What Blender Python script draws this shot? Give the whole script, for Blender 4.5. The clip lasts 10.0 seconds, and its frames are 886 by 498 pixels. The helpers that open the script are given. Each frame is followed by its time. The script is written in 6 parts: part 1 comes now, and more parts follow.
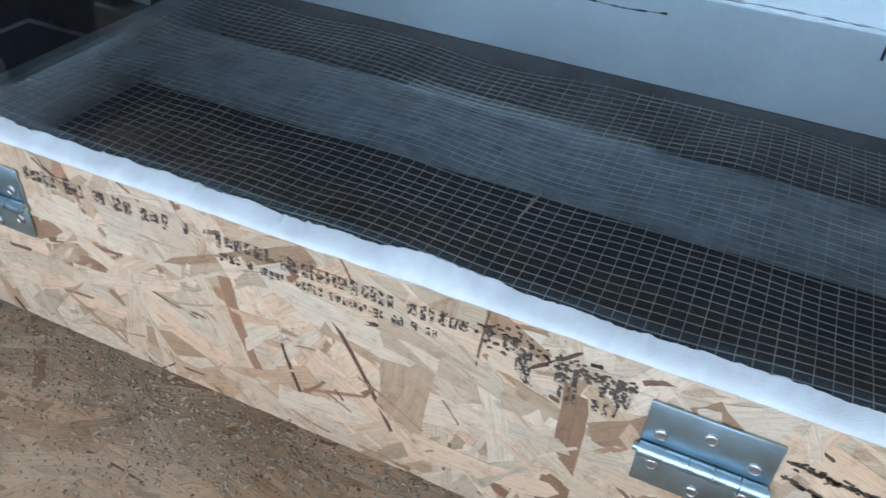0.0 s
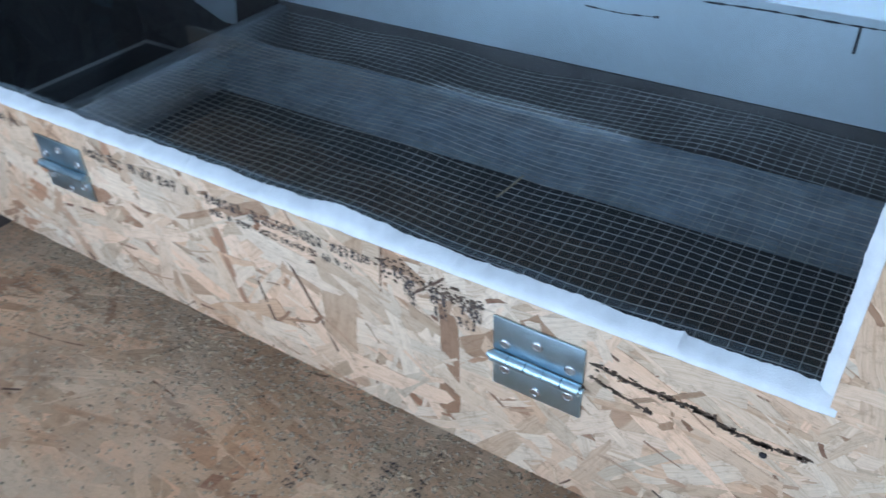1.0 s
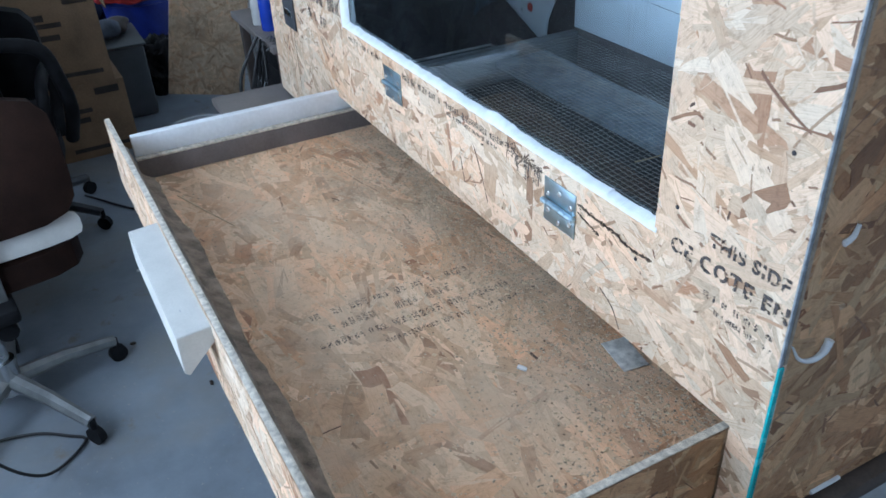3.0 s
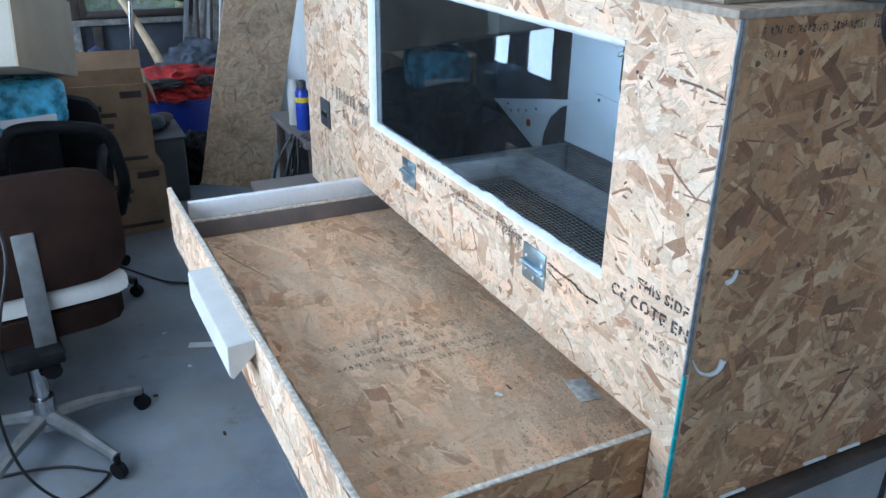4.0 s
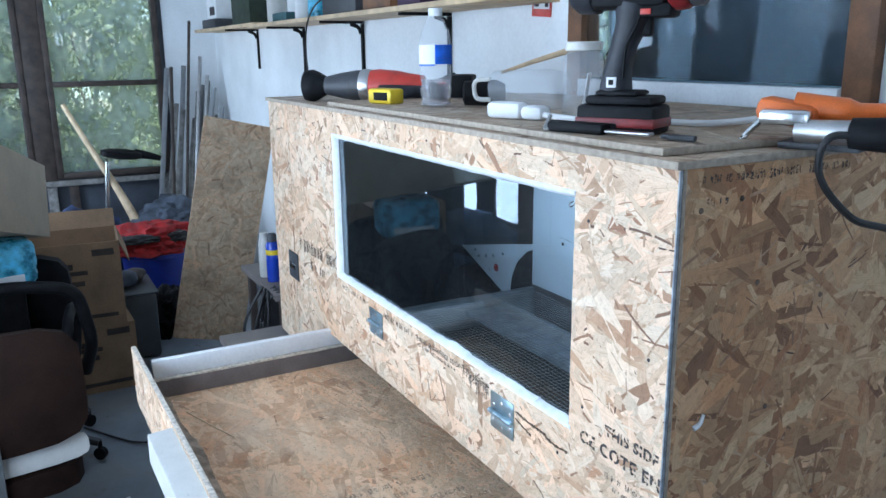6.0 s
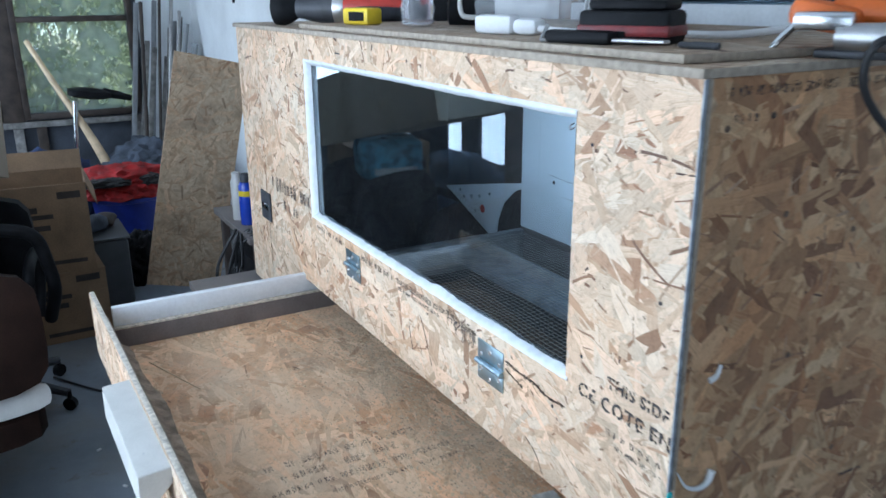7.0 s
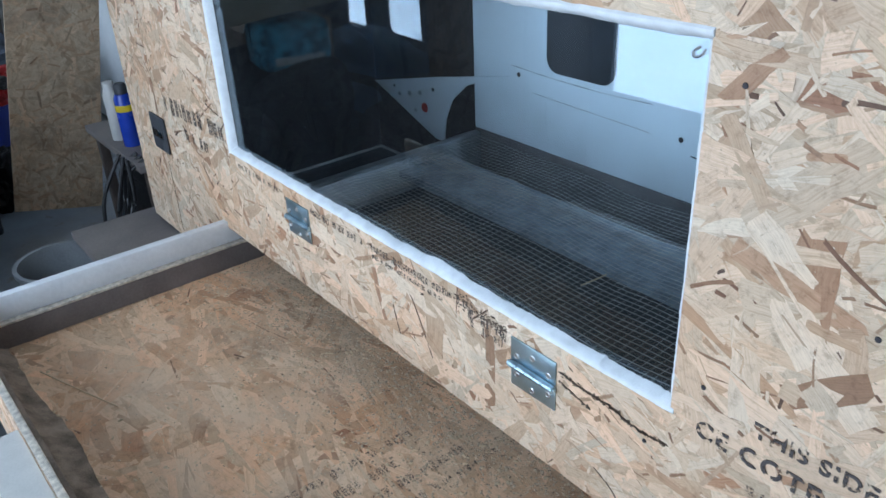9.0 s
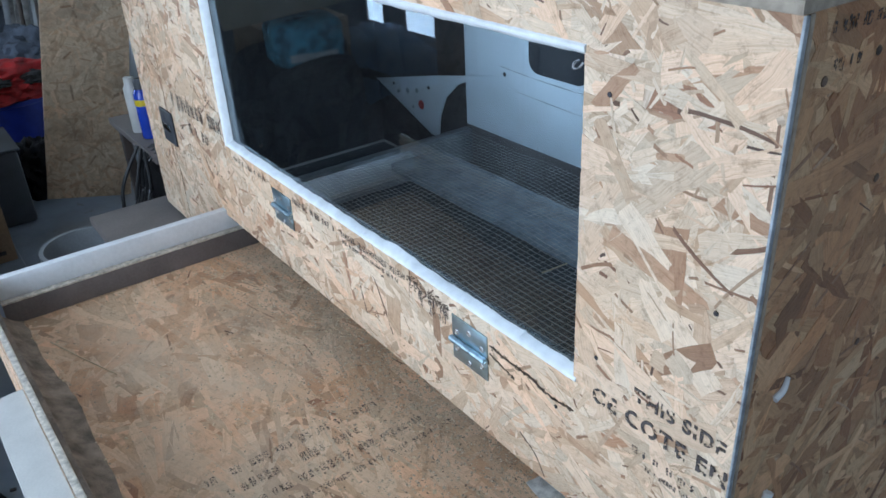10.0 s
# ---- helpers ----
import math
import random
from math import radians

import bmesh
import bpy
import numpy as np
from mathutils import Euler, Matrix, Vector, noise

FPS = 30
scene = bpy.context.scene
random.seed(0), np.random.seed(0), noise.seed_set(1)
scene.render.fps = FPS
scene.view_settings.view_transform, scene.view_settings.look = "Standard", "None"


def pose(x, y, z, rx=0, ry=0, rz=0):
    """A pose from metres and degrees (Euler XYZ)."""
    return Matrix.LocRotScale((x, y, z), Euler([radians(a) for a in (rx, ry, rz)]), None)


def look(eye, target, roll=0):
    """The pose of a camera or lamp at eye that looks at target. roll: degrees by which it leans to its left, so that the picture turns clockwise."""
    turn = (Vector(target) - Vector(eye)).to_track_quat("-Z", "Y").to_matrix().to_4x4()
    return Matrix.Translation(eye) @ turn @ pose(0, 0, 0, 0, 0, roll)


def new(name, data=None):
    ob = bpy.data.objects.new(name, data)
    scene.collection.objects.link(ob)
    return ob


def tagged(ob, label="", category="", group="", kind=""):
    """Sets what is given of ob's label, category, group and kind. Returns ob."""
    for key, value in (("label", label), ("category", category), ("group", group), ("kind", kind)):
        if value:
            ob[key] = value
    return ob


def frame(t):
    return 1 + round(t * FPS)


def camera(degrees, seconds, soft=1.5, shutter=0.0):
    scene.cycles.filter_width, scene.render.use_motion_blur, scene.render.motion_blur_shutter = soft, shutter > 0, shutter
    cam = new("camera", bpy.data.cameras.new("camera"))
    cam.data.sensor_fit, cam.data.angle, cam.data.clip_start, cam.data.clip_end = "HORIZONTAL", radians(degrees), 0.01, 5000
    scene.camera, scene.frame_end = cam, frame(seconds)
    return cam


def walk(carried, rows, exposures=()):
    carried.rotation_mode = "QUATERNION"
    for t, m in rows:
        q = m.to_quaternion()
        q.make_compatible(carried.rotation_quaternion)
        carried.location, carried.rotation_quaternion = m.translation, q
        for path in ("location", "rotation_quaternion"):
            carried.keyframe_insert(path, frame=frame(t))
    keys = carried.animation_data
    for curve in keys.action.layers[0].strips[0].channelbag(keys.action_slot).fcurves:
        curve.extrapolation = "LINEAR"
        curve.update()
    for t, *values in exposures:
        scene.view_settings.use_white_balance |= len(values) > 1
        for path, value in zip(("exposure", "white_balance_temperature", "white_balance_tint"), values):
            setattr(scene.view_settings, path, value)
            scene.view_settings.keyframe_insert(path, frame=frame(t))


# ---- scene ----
cam = camera(58.3, 10.0, shutter=0.25)
PATH = [
    (0, (-0.442, -0.354, 1.448), (-1.038, 1.115, 0.229), 4.2),
    (0.5, (-0.352, -0.324, 1.424), (-0.969, 1.139, 0.208), 3.0),
    (1, (-0.214, -0.404, 1.507), (-1.115, 0.918, 0.306), -2.3),
    (1.5, (-0.204, -0.435, 1.547), (-1.252, 0.758, 0.331), -4.3),
    (2, (-0.032, -0.451, 1.57), (-1.244, 0.581, 0.359), -6.0),
    (2.5, (0.284, -0.542, 1.616), (-1.14, 0.245, 0.453), -4.8),
    (2.7, (0.341, -0.571, 1.632), (-1.114, 0.184, 0.487), -3.9),
    (3.8, (0.715, -0.755, 1.7), (-0.911, 0.051, 0.861), 0.4),
    (4, (0.748, -0.773, 1.71), (-0.882, 0.043, 0.889), 0.9),
    (4.5, (0.771, -0.805, 1.704), (-0.86, 0.03, 0.902), 1.1),
    (5, (0.763, -0.796, 1.703), (-0.858, 0.069, 0.914), 1.2),
    (5.5, (0.762, -0.79, 1.699), (-0.92, 0.118, 1.111), 0.5),
    (5.7, (0.758, -0.763, 1.724), (-0.96, 0.145, 1.25), -0.8),
    (6.8, (0.734, -0.719, 1.683), (-0.931, 0.227, 1.106), -0.3),
    (7, (0.628, -0.672, 1.661), (-1.032, 0.26, 1.05), -0.4),
    (7.5, (0.354, -0.538, 1.648), (-1.287, 0.367, 0.949), -0.9),
    (8, (0.225, -0.514, 1.631), (-1.38, 0.38, 0.841), -1.3),
    (8.5, (0.156, -0.58, 1.67), (-1.365, 0.402, 0.82), -2.0),
    (9, (0.169, -0.572, 1.667), (-1.233, 0.501, 0.727), -2.8),
    (9.5, (0.265, -0.55, 1.677), (-1.135, 0.491, 0.701), -3.2),
    (10, (0.328, -0.542, 1.706), (-1.122, 0.457, 0.757), -3.2),
]
EXPOSURES = [(0.0, 0.72, 6400, 10), (0.5, 0.72, 5900, 10), (1.5, 0.76, 5850, 10), (2.5, 1.05, 6020, 10), (3.8, 1.36, 6060, 10), (5.7, 1.40, 6060, 10),
             (7.0, 1.24, 6260, 10), (8.0, 1.06, 6210, 10), (9.0, 0.84, 6260, 10), (10.0, 0.94, 6290, 10)]
walk(cam, [(t, look(eye, target, roll)) for t, eye, target, roll in PATH], EXPOSURES)

# ---- light ----
world = bpy.data.worlds.new("world")
scene.world = world
world.use_nodes = True
wn = world.node_tree
sky = wn.nodes.new("ShaderNodeTexSky")
sky.sky_type, sky.sun_disc = "NISHITA", False
sky.sun_elevation, sky.sun_rotation = radians(37), radians(55)
wn.nodes["Background"].inputs[1].default_value = 0.15
wn.links.new(sky.outputs[0], wn.nodes["Background"].inputs[0])
sun = new("sun", bpy.data.lights.new("sun", "SUN"))
sun.data.energy, sun.data.angle, sun.data.color = 5.0, radians(2), (1, 0.96, 0.9)
sun.matrix_world = look((4, 9, 12), (-9, 0, 0))


def window_lamp(x, y, z, w, h, toward, power):
    lamp = new("window_daylight", bpy.data.lights.new("window_daylight", "AREA"))
    lamp.data.shape, lamp.data.size, lamp.data.size_y = "RECTANGLE", w, h
    lamp.data.energy, lamp.data.color = power, (0.66, 0.805, 1.0)
    lamp.matrix_world = look((x, y, z), (x + toward[0], y + toward[1], z + toward[2]))


WALL_S = -1.62          # inner face of the wall with the long windows
SOUTH = ((-5.70, -4.60, 25), (-4.06, -3.93, 26), (-3.45, -3.28, 26), (-3.08, -2.82, 26), (-1.68, -0.86, 30), (-0.62, 0.10, 30), (0.90, 1.70, 14))   # window spans and their light; first and last are unseen, added as fill
for wx0, wx1, power in SOUTH:
    window_lamp((wx0 + wx1) / 2, WALL_S - 0.012, 1.45, wx1 - wx0 - 0.006, 1.33, (0, 1, 0), 0.5 * power * (wx1 - wx0))


# ---- materials ----
class Nodes:
    """Short hand for building a node material."""

    def __init__(self, name, rough=0.6, metal=0.0):
        self.mat = bpy.data.materials.new(name)
        self.mat.use_nodes = True
        self.t = self.mat.node_tree
        self.b = self.t.nodes["Principled BSDF"]
        self.b.inputs["Roughness"].default_value = rough
        self.b.inputs["Metallic"].default_value = metal

    def put(self, sock, v):
        if isinstance(v, bpy.types.NodeSocket):
            self.t.links.new(v, sock)
        elif isinstance(v, (tuple, list)) and len(v) == 3 and sock.type == "RGBA":
            sock.default_value = (*v, 1)
        else:
            sock.default_value = v

    def math(self, op, a, b=0.0, c=0.0, clamp=False):
        n = self.t.nodes.new("ShaderNodeMath")
        n.operation, n.use_clamp = op, clamp
        for k, v in enumerate((a, b, c)):
            self.put(n.inputs[k], v)
        return n.outputs[0]

    def vec(self, op, a, b=(0, 0, 0)):
        n = self.t.nodes.new("ShaderNodeVectorMath")
        n.operation = op
        self.put(n.inputs[0], a)
        self.put(n.inputs[1], b)
        return n.outputs[0]

    def coords(self):
        return self.t.nodes.new("ShaderNodeTexCoord").outputs["Object"]

    def split(self, v):
        n = self.t.nodes.new("ShaderNodeSeparateXYZ")
        self.put(n.inputs[0], v)
        return n.outputs

    def join(self, x, y, z=0.0):
        n = self.t.nodes.new("ShaderNodeCombineXYZ")
        for k, v in enumerate((x, y, z)):
            self.put(n.inputs[k], v)
        return n.outputs[0]

    def noise(self, v, scale, detail=3.0, rough=0.55):
        n = self.t.nodes.new("ShaderNodeTexNoise")
        self.put(n.inputs["Vector"], v)
        n.inputs["Scale"].default_value, n.inputs["Detail"].default_value, n.inputs["Roughness"].default_value = scale, detail, rough
        return n.outputs[0]

    def ramp(self, f, stops):
        n = self.t.nodes.new("ShaderNodeValToRGB")
        self.put(n.inputs[0], f)
        e = n.color_ramp.elements
        while len(e) < len(stops):
            e.new(0.5)
        for k, (p, c) in enumerate(stops):
            e[k].position, e[k].color = p, (*c, 1) if len(c) == 3 else c
        return n.outputs[0]

    def grade(self, f, lo, hi):
        n = self.t.nodes.new("ShaderNodeMapRange")
        n.interpolation_type = "SMOOTHSTEP"
        self.put(n.inputs[0], f)
        self.put(n.inputs[1], lo)
        self.put(n.inputs[2], hi)
        return n.outputs[0]

    def mix(self, f, a, b, kind="MIX"):
        n = self.t.nodes.new("ShaderNodeMix")
        n.data_type, n.blend_type = "RGBA", kind
        self.put(n.inputs[0], f)
        self.put(n.inputs[6], a)
        self.put(n.inputs[7], b)
        return n.outputs[2]

    def bump(self, h, strength=0.3, depth=0.002):
        n = self.t.nodes.new("ShaderNodeBump")
        n.inputs["Strength"].default_value, n.inputs["Distance"].default_value = strength, depth
        self.put(n.inputs["Height"], h)
        self.t.links.new(n.outputs[0], self.b.inputs["Normal"])

    def colour(self, c):
        self.put(self.b.inputs["Base Color"], c)
        return self.mat


def plain(name, colour, rough=0.5, metal=0.0, vary=0.12, scale=14.0, bump=0.15):
    """A paint, plastic, cloth or metal with soft blotches, fine grain and a little relief."""
    n = Nodes(name, rough, metal)
    co = n.coords()
    big, fine = n.noise(co, scale), n.noise(co, scale * 22, 2.0)
    f = n.math("ADD", n.math("MULTIPLY", big, 0.7), n.math("MULTIPLY", fine, 0.3))
    lo, hi = tuple(v * (1 - vary * 2.2) for v in colour), tuple(min(1, v * (1 + vary * 1.6)) for v in colour)
    n.put(n.b.inputs["Roughness"], n.math("ADD", n.math("MULTIPLY", big, 0.25), rough - 0.12, clamp=True))
    if bump:
        n.bump(fine, bump, 0.0015)
    return n.colour(n.ramp(f, [(0.32, lo), (0.68, hi)]))


def osb(name, plane, tones, dust=0.0, strand=9.5, seed=0.0, dustcolour=(0.30, 0.22, 0.14), lines=0.24):
    """Pressed strand board: layers of randomly turned flat strands, each with its own tone and grain."""
    n = Nodes(name, 0.62)
    p = n.split(n.coords())
    a, b = {"xz": (p[0], p[2]), "yz": (p[1], p[2]), "xy": (p[0], p[1])}[plane]
    uv = n.join(n.math("ADD", a, seed), n.math("ADD", b, seed * 0.7))
    warp = n.t.nodes.new("ShaderNodeTexNoise")
    n.put(warp.inputs["Vector"], uv)
    warp.inputs["Scale"].default_value = 9
    wv = n.vec("SUBTRACT", warp.outputs[1], (0.5, 0.5, 0.5))
    uvw = n.vec("ADD", uv, n.vec("MULTIPLY", wv, (0.012, 0.012, 0)))
    pale, tan, brown, dark = tones
    base = n.ramp(n.noise(uv, 30, 4), [(0.3, tan), (0.7, pale)])
    height = n.noise(uv, 60, 2)
    for k, (s, long, wide, part_of, turned) in enumerate(((0.7, 0.75, 0.15, 1.0, 6.3), (0.85, 0.7, 0.125, 0.95, 6.3), (1.0, 0.7, 0.11, 0.95, 6.3),
                                                          (1.15, 0.7, 0.11, 0.75, 6.3), (1.5, 0.7, 0.10, 0.42, 6.3), (2.2, 0.6, 0.08, 0.25, 6.3), (1.1, 0.42, 0.014, 0.3, 6.3), (2.2, 0.4, 0.026, 0.25, 6.3))):
        sc = strand * s
        q = n.vec("MULTIPLY", n.vec("ADD", uvw, (1.37 * k + 3, 2.11 * k + 5, 0)), (sc, sc, 0))
        v = n.t.nodes.new("ShaderNodeTexVoronoi")
        v.voronoi_dimensions = "2D"
        v.inputs["Scale"].default_value = 1.0
        n.put(v.inputs["Vector"], q)
        rnd = n.split(v.outputs["Color"])
        rot = n.t.nodes.new("ShaderNodeVectorRotate")
        rot.rotation_type = "Z_AXIS"
        n.put(rot.inputs["Vector"], n.vec("SUBTRACT", q, v.outputs["Position"]))
        n.put(rot.inputs["Angle"], n.math("MULTIPLY", rnd[0], turned))
        l = n.split(rot.outputs[0])
        grain = n.noise(n.join(n.math("MULTIPLY", l[0], 2.4), n.math("MULTIPLY", l[1], 34), n.math("MULTIPLY", rnd[1], 40)), 1.0, 3, 0.65)
        edge = n.math("MULTIPLY", n.math("SUBTRACT", grain, 0.5), 0.34)
        ml = n.grade(n.math("ADD", n.math("ABSOLUTE", l[0]), edge), long + 0.02, long - 0.03)
        w = n.math("ADD", n.math("MULTIPLY", rnd[2], wide), wide * 0.55)
        gap = n.math("SUBTRACT", w, n.math("ADD", n.math("ABSOLUTE", l[1]), n.math("MULTIPLY", edge, 0.22)))
        mw = n.grade(gap, -0.01, 0.03)
        on = n.math("MULTIPLY", n.math("MULTIPLY", ml, mw), n.math("LESS_THAN", n.math("FRACT", n.math("MULTIPLY", rnd[1], 7.3)), part_of))
        pick = n.math("FRACT", n.math("MULTIPLY", rnd[1], 3.7))
        if wide < 0.03:
            tone = n.ramp(pick, [(0.0, tan), (0.55, brown), (0.97, dark)])
        elif k < 3:
            tone = n.ramp(pick, [(0.0, pale), (0.5, tuple(0.7 * x + 0.3 * y for x, y in zip(pale, tan))), (0.8, tan), (1.0, tuple(0.75 * x + 0.25 * y for x, y in zip(tan, brown)))])
        else:
            tone = n.ramp(pick, [(0.0, pale), (0.42, tuple(0.7 * x + 0.3 * y for x, y in zip(pale, tan))), (0.70, tan), (0.88, brown), (0.998, tuple(0.5 * x + 0.5 * y for x, y in zip(brown, dark)))])
        streak = n.ramp(grain, [(0.24, (0.42, 0.34, 0.28)), (0.40, (0.88, 0.85, 0.82)), (0.55, (1.0, 1.0, 1.0)), (0.75, (1.14, 1.14, 1.13))])
        tone = n.mix(1.0, tone, streak, "MULTIPLY")
        tone = n.mix(1.0, tone, n.ramp(rnd[2], [(0.0, (0.74, 0.71, 0.68)), (0.5, (1.0, 1.0, 1.0)), (1.0, (1.13, 1.14, 1.15))]), "MULTIPLY")
        tone = n.mix(1.0, tone, n.ramp(n.math("FRACT", n.math("MULTIPLY", rnd[0], 5.3)), [(0.0, (1.07, 0.96, 0.90)), (0.5, (1.0, 1.0, 1.0)), (1.0, (0.97, 1.01, 1.03))]), "MULTIPLY")
        # Dark rims paint the shadow lines along the edges of the strands.
        rim = n.math("MULTIPLY", n.grade(n.math("ABSOLUTE", n.math("SUBTRACT", gap, 0.006)), 0.026, 0.0), n.math("MULTIPLY", ml, lines))
        base = n.mix(n.math("MULTIPLY", rim, n.math("GREATER_THAN", rnd[2], 0.25)), base, tuple(0.55 * x + 0.45 * y for x, y in zip(brown, dark)))
        base = n.mix(on, base, tone)
        height = n.math("ADD", n.math("MULTIPLY", height, n.math("SUBTRACT", 1, n.math("MULTIPLY", on, 0.85))),
                        n.math("MULTIPLY", on, n.math("ADD", n.math("MULTIPLY", rnd[2], 0.9), n.math("MULTIPLY", grain, 0.25))))
    mottle = n.ramp(n.noise(uvw, 46, 8, 0.72), [(0.30, (0.66, 0.61, 0.56)), (0.48, (0.98, 0.97, 0.96)), (0.72, (1.12, 1.11, 1.10))])
    base = n.mix(0.85, base, mottle, "MULTIPLY")
    hue = n.ramp(n.noise(uv, 3.2, 3), [(0.32, (1.03, 0.96, 0.90)), (0.68, (0.98, 1.0, 1.03))])
    base = n.mix(0.9, base, hue, "MULTIPLY")
    speck = n.grade(n.noise(uv, 150, 2, 0.7), 0.70, 0.76)
    base = n.mix(n.math("MULTIPLY", speck, 0.6), base, dark)
    if dust:
        d = n.grade(n.noise(uv, 5, 5, 0.65), 0.62 - dust * 0.5, 0.95 - dust * 0.45)
        d = n.math("MULTIPLY", d, n.math("ADD", 0.55, n.math("MULTIPLY", n.noise(uv, 320, 2), 0.7)), clamp=True)
        base = n.mix(n.math("MULTIPLY", d, min(0.95, 0.55 + dust * 0.4), clamp=True), base, dustcolour)
    n.bump(height, 0.85, 0.0018)
    return n.colour(base)


def strand_wood(name, tones, plane_dirt=0.0, dust=0.0, dustcolour=(0.30, 0.22, 0.14), grain=1.0, rough=0.62):
    """Wood of single pressed strands: a tone for each strand, grain along it, mottling and dirt over all."""
    n = Nodes(name, rough)
    co = n.coords()
    r = n.t.nodes.new("ShaderNodeNewGeometry").outputs["Random Per Island"]
    uv = n.split(n.t.nodes.new("ShaderNodeTexCoord").outputs["UV"])
    own = n.math("FRACT", n.math("MULTIPLY", r, 91.7))
    hue = n.math("FRACT", n.math("MULTIPLY", r, 37.3))
    c = n.ramp(r, tones)
    bend = n.math("MULTIPLY", n.noise(co, 26, 2), 0.010)
    across = n.math("ADD", uv[1], bend)
    lines = n.noise(n.join(n.math("MULTIPLY", uv[0], 11), n.math("MULTIPLY", across, 460), 0.0), 1.0, 3, 0.6)
    fine = n.noise(n.join(n.math("MULTIPLY", uv[0], 45), n.math("MULTIPLY", across, 1300), 0.0), 1.0, 2, 0.6)
    c = n.mix(grain, c, n.ramp(lines, [(0.26, (0.74, 0.67, 0.60)), (0.44, (0.96, 0.94, 0.92)), (0.58, (1.0, 1.0, 1.0)), (0.76, (1.09, 1.09, 1.08))]), "MULTIPLY")
    c = n.mix(grain * 0.8, c, n.ramp(fine, [(0.30, (0.80, 0.76, 0.72)), (0.55, (1.0, 1.0, 1.0)), (0.75, (1.06, 1.06, 1.06))]), "MULTIPLY")
    c = n.mix(1.0, c, n.ramp(own, [(0.0, (0.80, 0.78, 0.75)), (0.5, (1.0, 1.0, 1.0)), (1.0, (1.10, 1.10, 1.10))]), "MULTIPLY")
    c = n.mix(1.0, c, n.ramp(hue, [(0.0, (1.06, 0.95, 0.89)), (0.5, (1.0, 1.0, 1.0)), (1.0, (0.98, 1.01, 1.03))]), "MULTIPLY")
    c = n.mix(0.8, c, n.ramp(n.noise(co, 70, 8, 0.78), [(0.35, (0.60, 0.53, 0.47)), (0.48, (0.98, 0.97, 0.96)), (0.72, (1.08, 1.07, 1.06))]), "MULTIPLY")
    c = n.mix(0.9, c, n.ramp(n.noise(co, 3.4, 3), [(0.34, (1.03, 0.91, 0.83)), (0.64, (0.99, 1.0, 1.02))]), "MULTIPLY")
    c = n.mix(n.math("MULTIPLY", n.grade(n.noise(co, 170, 2, 0.7), 0.69, 0.75), 0.6), c, (0.07, 0.045, 0.033))
    if plane_dirt:
        d = n.grade(n.noise(co, 6.5, 6, 0.7), 0.52, 0.70)
        c = n.mix(n.math("MULTIPLY", d, plane_dirt), c, (0.085, 0.055, 0.038))
    if dust:
        d = n.grade(n.noise(co, 5, 5, 0.65), 0.62 - dust * 0.5, 0.95 - dust * 0.45)
        d = n.math("MULTIPLY", d, n.math("ADD", 0.5, n.math("MULTIPLY", n.noise(co, 330, 2), 0.8)), clamp=True)
        c = n.mix(n.math("MULTIPLY", d, min(0.95, 0.45 + dust * 0.5), clamp=True), c, dustcolour)
    n.bump(n.math("ADD", n.math("MULTIPLY", lines, 0.6), n.math("ADD", n.math("MULTIPLY", fine, 0.25), n.noise(co, 90, 4, 0.7))), 0.8, 0.0014)
    return n.colour(c)


PALE, CREAM_ = (0.75, 0.63, 0.485), (0.66, 0.52, 0.375)
S_FRONT = strand_wood("pale_strands", [(0.0, PALE), (0.46, (0.71, 0.58, 0.435)), (0.70, CREAM_), (0.88, (0.56, 0.415, 0.28)), (0.975, (0.42, 0.26, 0.16)), (1.0, (0.33, 0.18, 0.11))])
S_SLIVER = strand_wood("brown_slivers", [(0.0, (0.52, 0.37, 0.25)), (0.45, (0.36, 0.22, 0.135)), (0.8, (0.21, 0.115, 0.07)), (1.0, (0.085, 0.05, 0.035))])
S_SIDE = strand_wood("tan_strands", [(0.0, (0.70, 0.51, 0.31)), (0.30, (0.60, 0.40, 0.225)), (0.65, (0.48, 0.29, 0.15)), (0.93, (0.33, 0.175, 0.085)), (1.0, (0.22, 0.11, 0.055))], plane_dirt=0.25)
S_TRAY = strand_wood("stained_tray_strands", [(0.0, (0.79, 0.58, 0.39)), (0.50, (0.72, 0.50, 0.32)), (0.85, (0.62, 0.405, 0.245)), (0.97, (0.50, 0.30, 0.175)), (1.0, (0.38, 0.21, 0.125))], plane_dirt=0.40, dust=0.49, dustcolour=(0.65, 0.49, 0.345), grain=0.8)
FRESH = ((0.73, 0.61, 0.475), (0.52, 0.375, 0.25), (0.31, 0.165, 0.10), (0.075, 0.045, 0.033))
# End panel tones, darker and more orange than the front.
DEEP_TAN = ((0.56, 0.41, 0.27), (0.35, 0.22, 0.125), (0.17, 0.088, 0.047), (0.05, 0.03, 0.02))
OLD = ((0.46, 0.38, 0.295), (0.31, 0.235, 0.17), (0.15, 0.10, 0.07), (0.04, 0.03, 0.025))
# Left end inside the box: its shade is put into these near-black tones.
SHADED = ((0.06, 0.05, 0.042), (0.04, 0.03, 0.026), (0.02, 0.014, 0.012), (0.008, 0.007, 0.007))
M_FRONT = osb("strand_board_front", "xz", FRESH)
M_SIDE = osb("strand_board_side", "yz", DEEP_TAN, seed=4.0, strand=8.5)
M_TOP = osb("strand_board_top", "xy", OLD, dust=0.25, seed=9.0, dustcolour=(0.30, 0.26, 0.21))
M_INSIDE = osb("shaded_board_end", "yz", SHADED, seed=2.0)
M_INSIDEX = osb("shaded_board_back", "xz", SHADED, seed=3.0)
